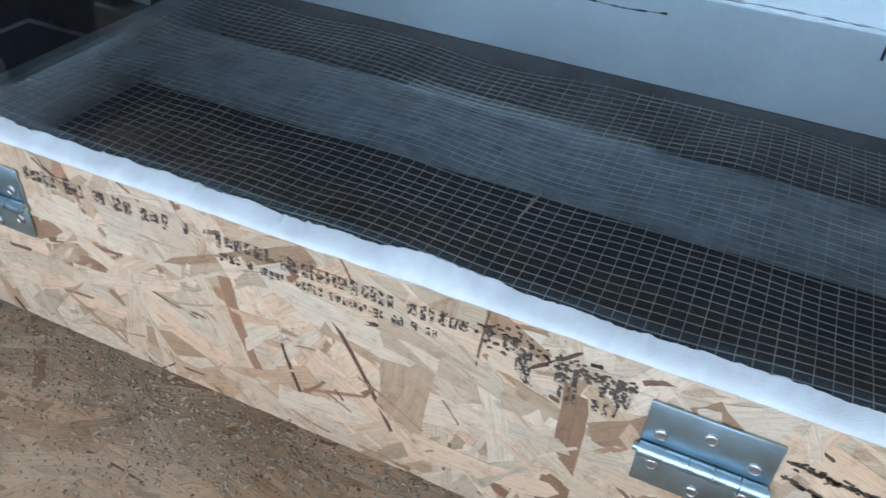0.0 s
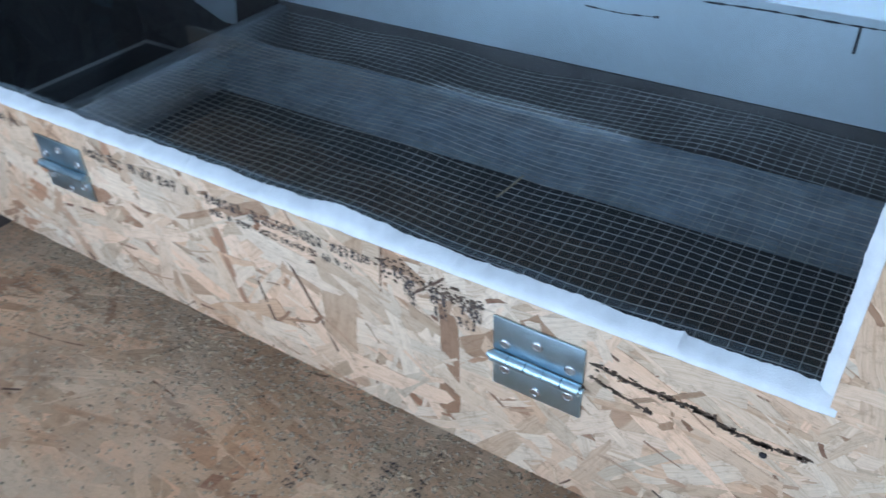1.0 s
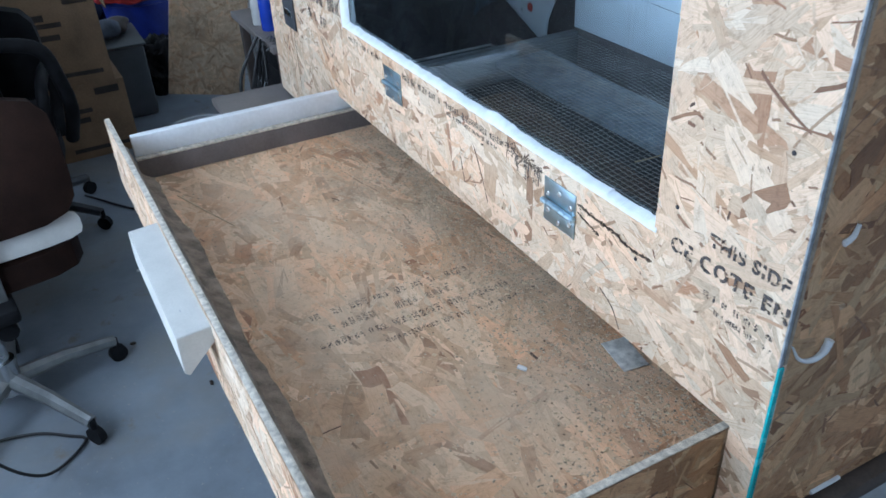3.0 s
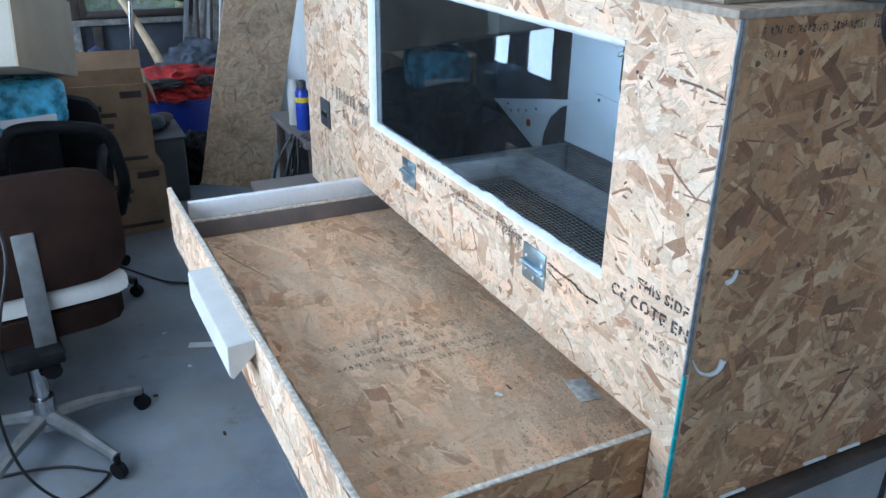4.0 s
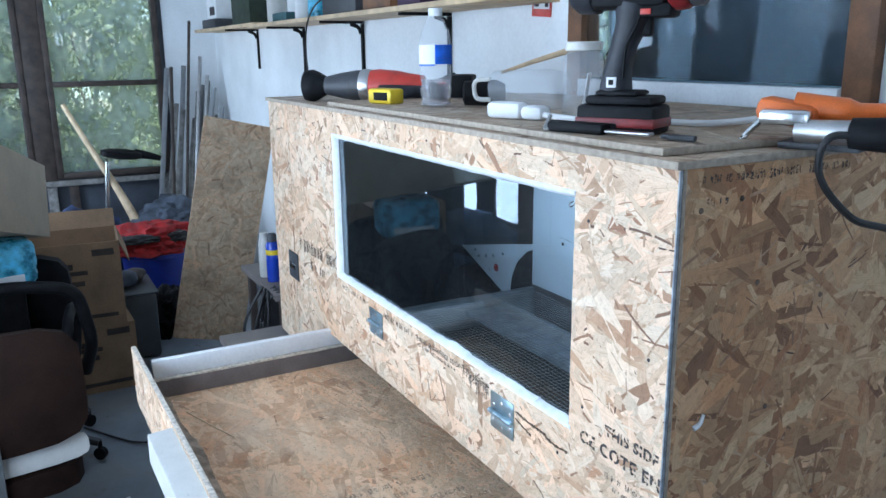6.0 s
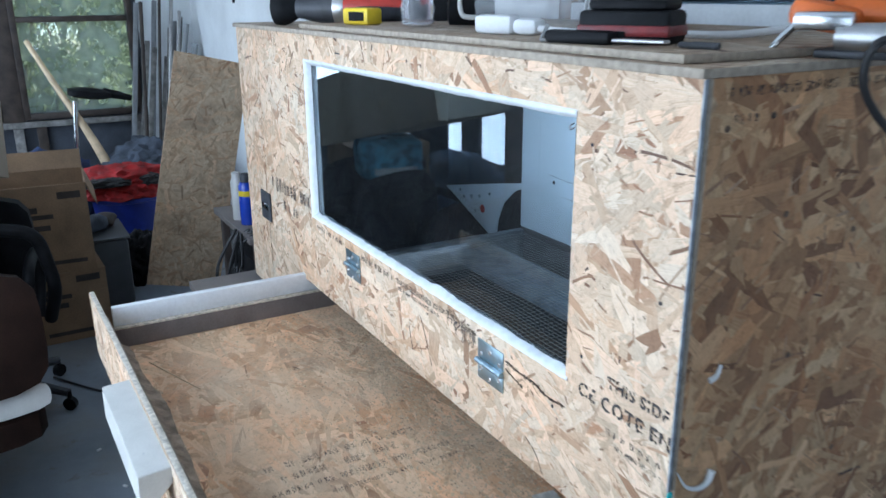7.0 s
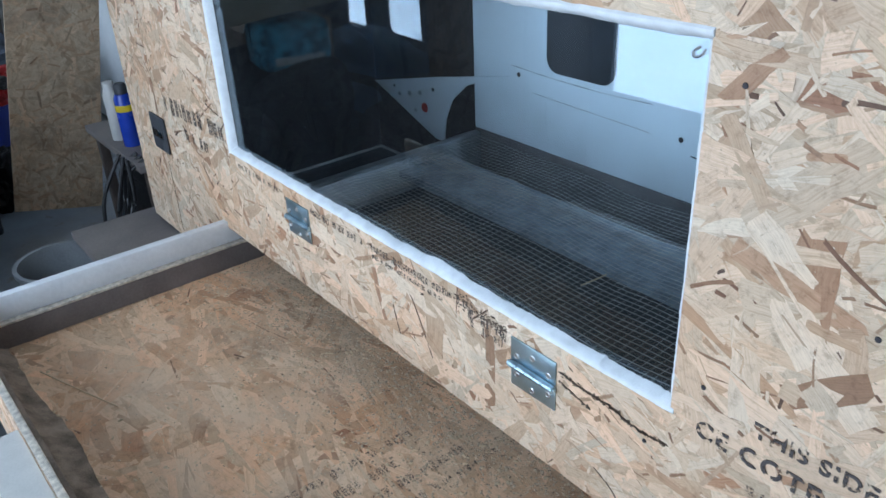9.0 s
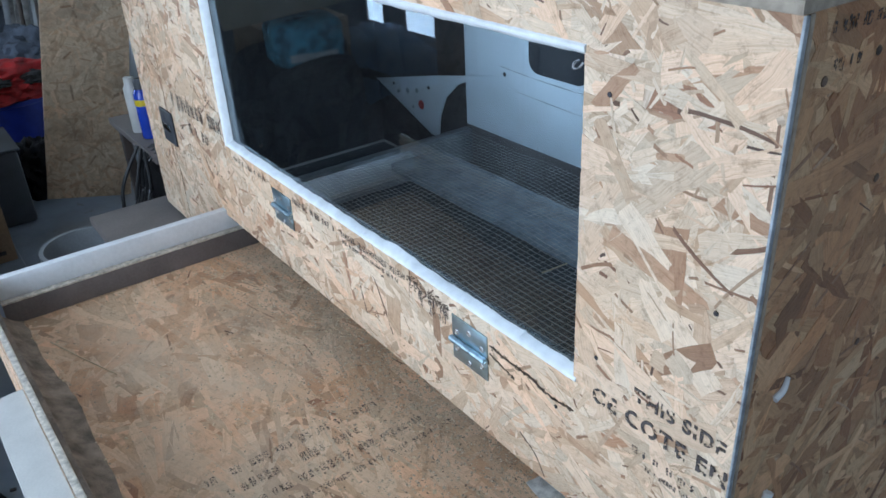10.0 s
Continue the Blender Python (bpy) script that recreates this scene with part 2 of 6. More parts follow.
M_TRAY = osb("strand_board_tray", "xy", ((0.74, 0.525, 0.345), (0.56, 0.35, 0.21), (0.35, 0.175, 0.095), (0.12, 0.07, 0.05)), dust=0.32, strand=7, lines=0.08, seed=6.0, dustcolour=(0.56, 0.43, 0.31))
M_TRAYX = osb("strand_board_tray_front", "xz", FRESH, seed=7.0, dust=0.2)
M_LEAN = osb("strand_board_weathered", "yz", ((0.62, 0.475, 0.33), (0.50, 0.365, 0.24), (0.35, 0.235, 0.15), (0.12, 0.08, 0.06)), dust=0.34, seed=11.0, dustcolour=(0.15, 0.105, 0.07), strand=15, lines=0.04)
M_CAULK = plain("white_caulk", (0.76, 0.79, 0.805), 0.42, vary=0.05, scale=60, bump=0.4)
M_WHITE = plain("white_paint", (0.70, 0.725, 0.74), 0.5, vary=0.07, scale=5)
M_WALL = plain("wall_paint", (0.82, 0.85, 0.86), 0.55, vary=0.05, scale=3)
# The blue of the reflected sky is put into the zinc's colour.
M_ZINC = plain("sky_tinted_zinc", (0.42, 0.56, 0.64), 0.34, 1.0, vary=0.08, scale=40)
M_STEEL = plain("brushed_steel", (0.5, 0.5, 0.5), 0.35, 1.0, vary=0.1, scale=30)
M_CHROME = plain("dull_chrome", (0.55, 0.57, 0.58), 0.22, 1.0, vary=0.08, scale=20)
M_INK = plain("stamp_ink", (0.035, 0.03, 0.035), 0.7, vary=0.4, scale=60)
M_WIRE = plain("galvanised_wire", (0.54, 0.505, 0.47), 0.5, 0.5, vary=0.2, scale=30)
M_BLACK = plain("black_plastic", (0.011, 0.0115, 0.013), 0.55, vary=0.25, scale=20)
M_GREYPL = plain("grey_plastic", (0.045, 0.048, 0.055), 0.5, vary=0.2, scale=20)
M_RED = plain("red_plastic", (0.55, 0.045, 0.03), 0.38, vary=0.15, scale=20)
M_ORANGE = plain("orange_plastic", (0.75, 0.16, 0.03), 0.4, vary=0.12, scale=20)
M_YELLOW = plain("yellow_plastic", (0.80, 0.58, 0.03), 0.4, vary=0.1, scale=20)
M_BROWN = plain("brown_upholstery", (0.021, 0.0105, 0.0075), 0.7, vary=0.22, scale=10, bump=0.4)
for m in (M_BROWN, M_BLACK):
    m.node_tree.nodes["Principled BSDF"].inputs["Specular IOR Level"].default_value = 0.12
M_CARTON = plain("brown_cardboard", (0.27, 0.17, 0.098), 0.8, vary=0.14, scale=6)
M_CREAM = plain("cream_cardboard", (0.47, 0.445, 0.375), 0.75, vary=0.06, scale=5)
M_PINE = plain("pine_wood", (0.62, 0.46, 0.29), 0.6, vary=0.16, scale=12)
M_DARKWOOD = plain("dark_wood", (0.055, 0.04, 0.032), 0.6, vary=0.3, scale=12)
M_BROWNWOOD = plain("brown_wood_frame", (0.17, 0.075, 0.032), 0.55, vary=0.25, scale=16)
M_TEAL = plain("teal_glass_edge", (0.02, 0.38, 0.40), 0.25, vary=0.1, scale=40)
M_GREYTOP = plain("grey_brown_laminate", (0.17, 0.145, 0.135), 0.5, vary=0.15, scale=9)
M_CABINET = plain("grey_cabinet_paint", (0.30, 0.32, 0.33), 0.5, vary=0.1, scale=6)
M_BLUEPL = plain("blue_plastic", (0.012, 0.028, 0.22), 0.4, vary=0.2, scale=8)
M_CLOTHRED = plain("red_cloth", (0.34, 0.012, 0.012), 0.75, vary=0.3, scale=16, bump=0.5)
M_CLOTHGREY = plain("grey_cloth", (0.065, 0.08, 0.105), 0.9, vary=0.3, scale=12, bump=0.5)
M_PAPER = plain("white_paper", (0.75, 0.76, 0.76), 0.7, vary=0.04)
M_CYAN = plain("cyan_print_film", (0.08, 0.42, 0.62), 0.28, vary=0.4, scale=22)
# Near-black colour standing in for depths that get no light.
M_UNLIT = plain("unlit_black", (0.012, 0.013, 0.016), 0.6, vary=0.2)
M_SLATE = plain("dark_grey_wall_paint", (0.060, 0.070, 0.088), 0.6, vary=0.25, scale=5)
M_RAIL = plain("dull_grey_paint", (0.26, 0.27, 0.28), 0.6, vary=0.12, scale=20)
M_STAMP = plain("worn_stamp_ink", (0.05, 0.043, 0.042), 0.75, vary=0.5, scale=70)
M_DARKTUB = plain("dark_grey_plastic", (0.06, 0.065, 0.07), 0.45, vary=0.12, scale=8)
# Blue-grey of the light reflected in the box window, used as a board colour.
M_BAND = plain("blue_grey_reflection", (0.29, 0.325, 0.365), 0.7, vary=0.2, scale=25)
M_LINING = plain("grey_brown_board", (0.26, 0.21, 0.165), 0.75, vary=0.25, scale=16)
M_LEDGE = plain("weathered_grey_wood", (0.25, 0.24, 0.225), 0.8, vary=0.3, scale=18, bump=0.4)
M_CHAIRMETAL = plain("grey_enamelled_metal", (0.22, 0.23, 0.23), 0.42, 0.5, vary=0.12, scale=20)
M_PALEEDGE = plain("pale_sawn_edge", (0.62, 0.56, 0.47), 0.8, vary=0.22, scale=110, bump=0.6)
M_WEDGE = plain("grey_brown_grains", (0.30, 0.235, 0.18), 0.95, vary=0.3, scale=30, bump=0.6)
M_STICKER = plain("grey_tape", (0.52, 0.50, 0.46), 0.4, vary=0.25, scale=60)
M_SPRAYBLUE = plain("blue_can_paint", (0.02, 0.06, 0.42), 0.25, vary=0.1)
M_DENIM = plain("dark_blue_cloth", (0.03, 0.05, 0.12), 0.85, vary=0.3, scale=14, bump=0.5)
M_DARKRED = plain("dark_red_plastic", (0.20, 0.012, 0.014), 0.42, vary=0.25, scale=30)
M_RUBBER = plain("blue_black_rubber", (0.017, 0.020, 0.028), 0.5, vary=0.3, scale=50, bump=0.3)
M_BADGE = plain("grey_blue_label", (0.22, 0.30, 0.38), 0.4, vary=0.5, scale=90)
M_GREYEDGE = plain("grey_board_edge", (0.40, 0.335, 0.265), 0.8, vary=0.14, scale=90, bump=0.5)
def worn_ink(name, kept, scale=130):
    """Printing ink that has rubbed off the board in patches."""
    n = Nodes(name, 0.7)
    n.colour((0.065, 0.053, 0.05, 1))
    c = n.t.nodes.new("ShaderNodeTexCoord")
    f = n.noise(c.outputs["Object"], scale, 4)
    tr = n.t.nodes.new("ShaderNodeBsdfTransparent")
    x = n.t.nodes.new("ShaderNodeMixShader")
    r = n.t.nodes.new("ShaderNodeMapRange")
    r.inputs[1].default_value, r.inputs[2].default_value = kept - 0.04, kept + 0.05
    n.put(r.inputs[0], f)
    n.t.links.new(r.outputs[0], x.inputs[0])
    n.t.links.new(n.b.outputs[0], x.inputs[1])
    n.t.links.new(tr.outputs[0], x.inputs[2])
    n.t.links.new(x.outputs[0], n.t.nodes["Material Output"].inputs[0])
    return n.mat


M_CABLE = plain("black_rubber", (0.015, 0.015, 0.016), 0.5, vary=0.2)
M_SHELL = plain("off_white_plastic", (0.55, 0.54, 0.505), 0.4, vary=0.06)
M_FADED = plain("faded_ink", (0.14, 0.095, 0.068), 0.75, vary=0.4, scale=50)
M_LITTER = plain("brown_litter", (0.27, 0.19, 0.125), 0.9, vary=0.4, scale=150)
M_TRIM = plain("grey_edge_strip", (0.31, 0.34, 0.375), 0.6, vary=0.25, scale=60, bump=0.4)
M_DUST = plain("sawdust", (0.52, 0.405, 0.285), 0.9, vary=0.35, scale=200)


def floor_material():
    n = Nodes("worn_grey_floor_paint", 0.5)
    co = n.coords()
    c = n.ramp(n.noise(co, 2.2, 6, 0.62), [(0.3, (0.13, 0.145, 0.165)), (0.52, (0.20, 0.23, 0.265)), (0.75, (0.27, 0.295, 0.32))])
    worn = n.grade(n.noise(co, 7, 7, 0.72), 0.57, 0.70)
    c = n.mix(n.math("MULTIPLY", n.grade(n.noise(co, 1.3, 5, 0.6), 0.46, 0.62), 0.6), c, (0.205, 0.19, 0.165))
    c = n.mix(n.math("MULTIPLY", worn, 0.7), c, (0.20, 0.165, 0.125))
    c = n.mix(n.math("MULTIPLY", n.grade(n.noise(co, 90, 3), 0.66, 0.72), 0.5), c, (0.40, 0.36, 0.30))
    n.put(n.b.inputs["Roughness"], n.math("ADD", 0.34, n.math("MULTIPLY", worn, 0.4)))
    n.bump(n.noise(co, 45, 4), 0.2, 0.002)
    return n.colour(c)


def glass_material(name, tint=(0.93, 0.98, 0.98), rough=0.0, ior=1.48, film=0.0, lit_through=False):
    """Clear glass; film mixes in a thin uneven pale veil in place of haze and reflected light."""
    m = bpy.data.materials.new(name)
    m.use_nodes = True
    t = m.node_tree
    g = t.nodes.new("ShaderNodeBsdfGlass")
    g.inputs["Color"].default_value, g.inputs["Roughness"].default_value, g.inputs["IOR"].default_value = (*tint, 1), rough, ior
    out = g.outputs[0]
    if film:
        n = t.nodes.new("ShaderNodeTexNoise")
        n.inputs["Scale"].default_value, n.inputs["Detail"].default_value = 7, 5
        c = t.nodes.new("ShaderNodeTexCoord")
        t.links.new(c.outputs["Object"], n.inputs["Vector"])
        r = t.nodes.new("ShaderNodeMapRange")
        r.inputs[1].default_value, r.inputs[2].default_value, r.inputs[3].default_value, r.inputs[4].default_value = 0.3, 0.75, film * 0.4, film * 1.6
        t.links.new(n.outputs[0], r.inputs[0])
        d = t.nodes.new("ShaderNodeBsdfTranslucent" if lit_through else "ShaderNodeBsdfDiffuse")
        d.inputs["Color"].default_value = (0.75, 0.85, 0.95, 1)
        x = t.nodes.new("ShaderNodeMixShader")
        t.links.new(r.outputs[0], x.inputs[0])
        t.links.new(g.outputs[0], x.inputs[1])
        t.links.new(d.outputs[0], x.inputs[2])
        out = x.outputs[0]
    t.links.new(out, t.nodes["Material Output"].inputs[0])
    return m


def leaf_material(name, a, b):
    """Thin leaves that reflect and let light through."""
    n = Nodes(name, 0.5)
    g = n.t.nodes.new("ShaderNodeNewGeometry")
    c = n.ramp(g.outputs["Random Per Island"], [(0.1, a), (0.9, b)])
    n.colour(c)
    tr = n.t.nodes.new("ShaderNodeBsdfTranslucent")
    n.put(tr.inputs["Color"], c)
    x = n.t.nodes.new("ShaderNodeMixShader")
    x.inputs[0].default_value = 0.5
    n.t.links.new(n.b.outputs[0], x.inputs[1])
    n.t.links.new(tr.outputs[0], x.inputs[2])
    n.t.links.new(x.outputs[0], n.t.nodes["Material Output"].inputs[0])
    return n.mat


M_FLOOR = floor_material()
M_GLASS = glass_material("window_glass")
# Slight veil painted in for the bluish room light reflected in the box window.
M_VEILGLASS = glass_material("veiled_glass", (0.87, 0.955, 1.0), film=0.0036)
# Heavy veil added to brighten and mute the view through the end windows.
M_HAZEGLASS = glass_material("hazy_window_glass", film=0.30, lit_through=True)
M_DIMGLASS = glass_material("thin_dim_glass", (0.8, 0.9, 0.95), ior=1.17, film=0.004)
M_WATER = glass_material("still_water", (0.80, 0.78, 0.80), ior=1.33)
def cloudy_plastic(name, clear, colour):
    """Thin milky plastic that lets part of the light straight through."""
    n = Nodes(name, 0.25)
    n.colour((*colour, 1))
    tr = n.t.nodes.new("ShaderNodeBsdfTransparent")
    x = n.t.nodes.new("ShaderNodeMixShader")
    x.inputs[0].default_value = clear
    n.t.links.new(n.b.outputs[0], x.inputs[1])
    n.t.links.new(tr.outputs[0], x.inputs[2])
    n.t.links.new(x.outputs[0], n.t.nodes["Material Output"].inputs[0])
    return n.mat


M_MILKY = cloudy_plastic("milky_plastic", 0.80, (0.62, 0.66, 0.70))
M_LEAF = leaf_material("leaves", (0.11, 0.15, 0.07), (0.30, 0.36, 0.20))
M_GROUND = plain("dry_grass_ground", (0.12, 0.13, 0.06), 0.9, vary=0.3, scale=1.5, bump=0.4)


# ---- building helpers ----
def bm_box(x0, y0, z0, x1, y1, z1, bevel=0.0, bm=None):
    bm = bm or bmesh.new()
    r = bmesh.ops.create_cube(bm, size=1.0)
    bmesh.ops.scale(bm, vec=(abs(x1 - x0), abs(y1 - y0), abs(z1 - z0)), verts=r["verts"])
    bmesh.ops.translate(bm, vec=((x0 + x1) / 2, (y0 + y1) / 2, (z0 + z1) / 2), verts=r["verts"])
    if bevel:
        edges = list({e for v in r["verts"] for e in v.link_edges})
        bmesh.ops.bevel(bm, geom=edges, offset=bevel, segments=2, affect="EDGES", profile=0.5)
    return bm


def bm_cyl(p, q, r0, r1=None, sides=16, bm=None):
    bm = bm or bmesh.new()
    p, q = Vector(p), Vector(q)
    d = q - p
    m = Matrix.Translation((p + q) / 2) @ d.to_track_quat("Z", "Y").to_matrix().to_4x4()
    bmesh.ops.create_cone(bm, cap_ends=True, segments=sides, radius1=r0, radius2=r0 if r1 is None else r1, depth=d.length, matrix=m)
    return bm


def bm_lathe(profile, centre, sides=24, bm=None, axis=None):
    """A turned body: (radius, height) pairs round the z axis, or round an axis given as a turn."""
    bm = bm or bmesh.new()
    turn = axis or Matrix.Identity(4)
    rings = []
    for r, z in profile:
        rings.append([bm.verts.new(Vector(centre) + (turn @ Vector((r * math.cos(2 * math.pi * k / sides), r * math.sin(2 * math.pi * k / sides), z)))) for k in range(sides)])
    for a, b in zip(rings, rings[1:]):
        for k in range(sides):
            bm.faces.new((a[k], a[(k + 1) % sides], b[(k + 1) % sides], b[k]))
    bm.faces.new(rings[0][::-1])
    bm.faces.new(rings[-1])
    return bm


def smooth_line(pts, steps=8):
    """A Catmull-Rom line through pts."""
    pts = [Vector(p) for p in pts]
    ext = [pts[0] * 2 - pts[1]] + pts + [pts[-1] * 2 - pts[-2]]
    out = []
    for k in range(len(pts) - 1):
        a, b, c, d = ext[k:k + 4]
        for s in range(steps):
            t = s / steps
            out.append(0.5 * (2 * b + (c - a) * t + (2 * a - 5 * b + 4 * c - d) * t * t + (3 * b - a - 3 * c + d) * t ** 3))
    return out + [pts[-1]]


def bm_tube(line, radius, sides=8, bm=None):
    bm = bm or bmesh.new()
    rings = []
    for k, p in enumerate(line):
        d = (line[min(k + 1, len(line) - 1)] - line[max(k - 1, 0)]).normalized()
        side = d.cross(Vector((0.13, 0.21, 0.97))).normalized()
        up = side.cross(d)
        r = radius(k / (len(line) - 1)) if callable(radius) else radius
        rings.append([bm.verts.new(p + r * (math.cos(2 * math.pi * j / sides) * side + math.sin(2 * math.pi * j / sides) * up)) for j in range(sides)])
    for a, b in zip(rings, rings[1:]):
        for j in range(sides):
            bm.faces.new((a[j], a[(j + 1) % sides], b[(j + 1) % sides], b[j]))
    bm.faces.new(rings[0][::-1])
    bm.faces.new(rings[-1])
    return bm


def bm_rounded(w, d, h, r, centre, bm=None, seg=3):
    return bm_box(centre[0] - w / 2, centre[1] - d / 2, centre[2] - h / 2, centre[0] + w / 2, centre[1] + d / 2, centre[2] + h / 2, r, bm)


def bm_turn(bm, m):
    bmesh.ops.transform(bm, matrix=m, verts=bm.verts)
    return bm


def link(name, bm, material, soft=True):
    bmesh.ops.recalc_face_normals(bm, faces=bm.faces)
    me = bpy.data.meshes.new(name)
    bm.to_mesh(me)
    bm.free()
    me.materials.append(material)
    if soft:
        me.shade_smooth()
        me.set_sharp_from_angle(angle=radians(38))
    return new(name, me)


def part(name, bm, material, parent, label=""):
    ob = link(name, bm, material)
    ob.parent = parent
    ob.matrix_parent_inverse = Matrix.Translation(-parent.location)
    return tagged(ob, label)


def thing(name, label, category, group="", at=(0, 0, 0)):
    ob = new(name)
    ob.empty_display_size = 0.05
    ob.location = at
    return tagged(ob, label, category, group)


def structure(name, bm, material, label="", category=""):
    return tagged(link(name, bm, material), label, category, "", "structure")


# ---- the room ----
X0, X1, Y0, Y1, TOP = -6.3, 2.9, WALL_S, 0.86, 2.42
T = 0.10
structure("floor", bm_box(X0 - T, Y0 - T, -0.06, X1 + T, Y1 + T, 0.0), M_FLOOR, "worn blue-grey painted floor with scuffs and specks", "floor")
structure("ceiling", bm_box(X0 - T, Y0 - T, TOP, X1 + T, Y1 + T, TOP + 0.05), M_WALL, "plain white painted ceiling", "ceiling")
# Out of view; its dark wood is chosen to lessen light on the end panel.
structure("wall_east", bm_box(X1, Y0 - T, 0, X1 + T, Y1 + T, TOP), M_DARKWOOD, "unseen end wall, made dark to lessen bounced light", "wall")


def wall_with_openings(name, axis, at, thick, lo, hi, openings, material, label):
    """A wall in the plane axis = at, with (a0, a1, z0, z1) openings right through it."""
    bm = bmesh.new()

    def slab(a0, a1, z0, z1):
        if a1 - a0 > 0.001 and z1 - z0 > 0.001:
            if axis == "y":
                bm_box(a0, at, z0, a1, at + thick, z1, 0, bm)
            else:
                bm_box(at, a0, z0, at + thick, a1, z1, 0, bm)

    a = lo
    for a0, a1, z0, z1 in sorted(openings):
        slab(a, a0, 0, TOP)
        slab(a0, a1, 0, z0)
        slab(a0, a1, z1, TOP)
        a = a1
    slab(a, hi, 0, TOP)
    return structure(name, bm, material, label, "wall")


S_OPEN = [(a, b, 0.78, 2.12) for a, b, _ in SOUTH]
wall_with_openings("wall_south", "y", Y0, -T, X0 - T, X1 + T, S_OPEN, M_SLATE, "blue-grey painted wall with a row of windows")
W_OPEN = [(-1.42, -0.62, 0.76, 2.30), (-0.47, 0.40, 0.76, 2.30)]
wall_with_openings("wall_west", "x", X0, -T, Y0 - T, Y1 + T, W_OPEN, M_SLATE, "end wall with tall dark-framed windows")
structure("wall_panel", bm_box(X0, 0.44, 0.0, X0 + 0.012, Y1, TOP), M_WALL, "plain white wall panel beside the tall window", "wall")
N_OPEN = [(-1.22, -0.36, 1.60, 2.20)]
wall_with_openings("wall_north", "y", Y1, T, X0, X1 + T, N_OPEN, M_WALL, "white painted wall behind the box")


def window(name, axis, at, a0, a1, z0, z1, frame_mat, rail=None, depth=0.07, bar=0.045, label="dark-framed clear-glass window, the row's two end ones added for fill", glass=None, sill_mat=None):
    w = thing(name, label, "window")
    w["kind"] = "structure"

    def bar_box(b0, b1, c0, c1, d=depth):
        if axis == "y":
            return bm_box(b0, at - d / 2, c0, b1, at + d / 2, c1, 0.004)
        return bm_box(at - d / 2, b0, c0, at + d / 2, b1, c1, 0.004)

    part("window_frame", bar_box(a0, a0 + bar, z0, z1), frame_mat, w)
    part("window_frame", bar_box(a1 - bar, a1, z0, z1), frame_mat, w)
    part("window_frame", bar_box(a0 + bar, a1 - bar, z1 - bar, z1), frame_mat, w)
    part("window_sill", bar_box(a0 + bar, a1 - bar, z0, z0 + bar, depth * 1.4), sill_mat or frame_mat, w)
    cuts = [z0 + bar, z1 - bar]
    if rail:
        part("rail", bar_box(a0 + bar, a1 - bar, rail - 0.02, rail + 0.02), frame_mat, w)
        cuts = [z0 + bar, rail - 0.02, rail + 0.02, z1 - bar]
    for c0, c1 in zip(cuts[::2], cuts[1::2]):
        pane = part("pane", bar_box(a0 + bar, a1 - bar, c0, c1, 0.004), glass or M_GLASS, w)
        pane.visible_shadow = False
    return w


for k, (a0, a1, z0, z1) in enumerate(W_OPEN):
    window("window_%d" % (k + 1), "x", X0 + 0.01, a0, a1, z0, z1, M_DARKWOOD, rail=1.50, glass=M_HAZEGLASS, label="tall dark-framed window with hazy glass")
for k, (a0, a1, z0, z1) in enumerate(S_OPEN):
    window("window_%d" % (k + 3), "y", Y0 - 0.062, a0, a1, z0, z1, M_DARKWOOD)
window("window_10", "y", Y1 - 0.005, -1.34, -0.30, 1.565, 2.24, M_BROWNWOOD, bar=0.07, depth=0.05, glass=M_DIMGLASS, sill_mat=M_WHITE, label="brown wooden window frame with dark reflecting glass")
# Unseen black slab added behind the pane: dark depth, and no sun leaks in.
structure("window_backing", bm_box(-2.2, Y1 + T + 0.06, 1.2, 0.9, Y1 + T + 0.10, 3.0), M_UNLIT, "black slab added behind the glass for dark depth and to block sun", "wall")

structure("floor_seam", bm_box(-4.2, -0.2925, 0.0, 0.6, -0.289, 0.0015, 0.0004), M_CABINET, "thin grey seam in the painted floor", "trim")
structure("window_ledge", bm_box(X0, -1.45, 0.700, X0 + 0.06, 0.43, 0.745, 0.004), M_LEDGE, "weathered grey wooden ledge under the tall windows", "trim")
for k, py in enumerate((-1.0, -0.56, -0.40, 0.30)):
    structure("wall_stud_%d" % (k + 1), bm_box(X0, py, 0.0, X0 + 0.045, py + 0.07, 0.699, 0.004), M_LEDGE if k % 2 else M_DARKWOOD, "bare wooden stud under the window ledge", "trim")
structure("window_post", bm_box(X0 - 0.02, -0.62, 0.70, X0 + 0.035, -0.47, 2.34, 0.004), M_DARKWOOD, "dark brown post between the tall windows", "trim")

# outdoors beyond the end windows
structure("ground", bm_box(-60, -40, -0.5, 40, 40, -0.4), M_GROUND, "grass ground reaching away outside", "ground")


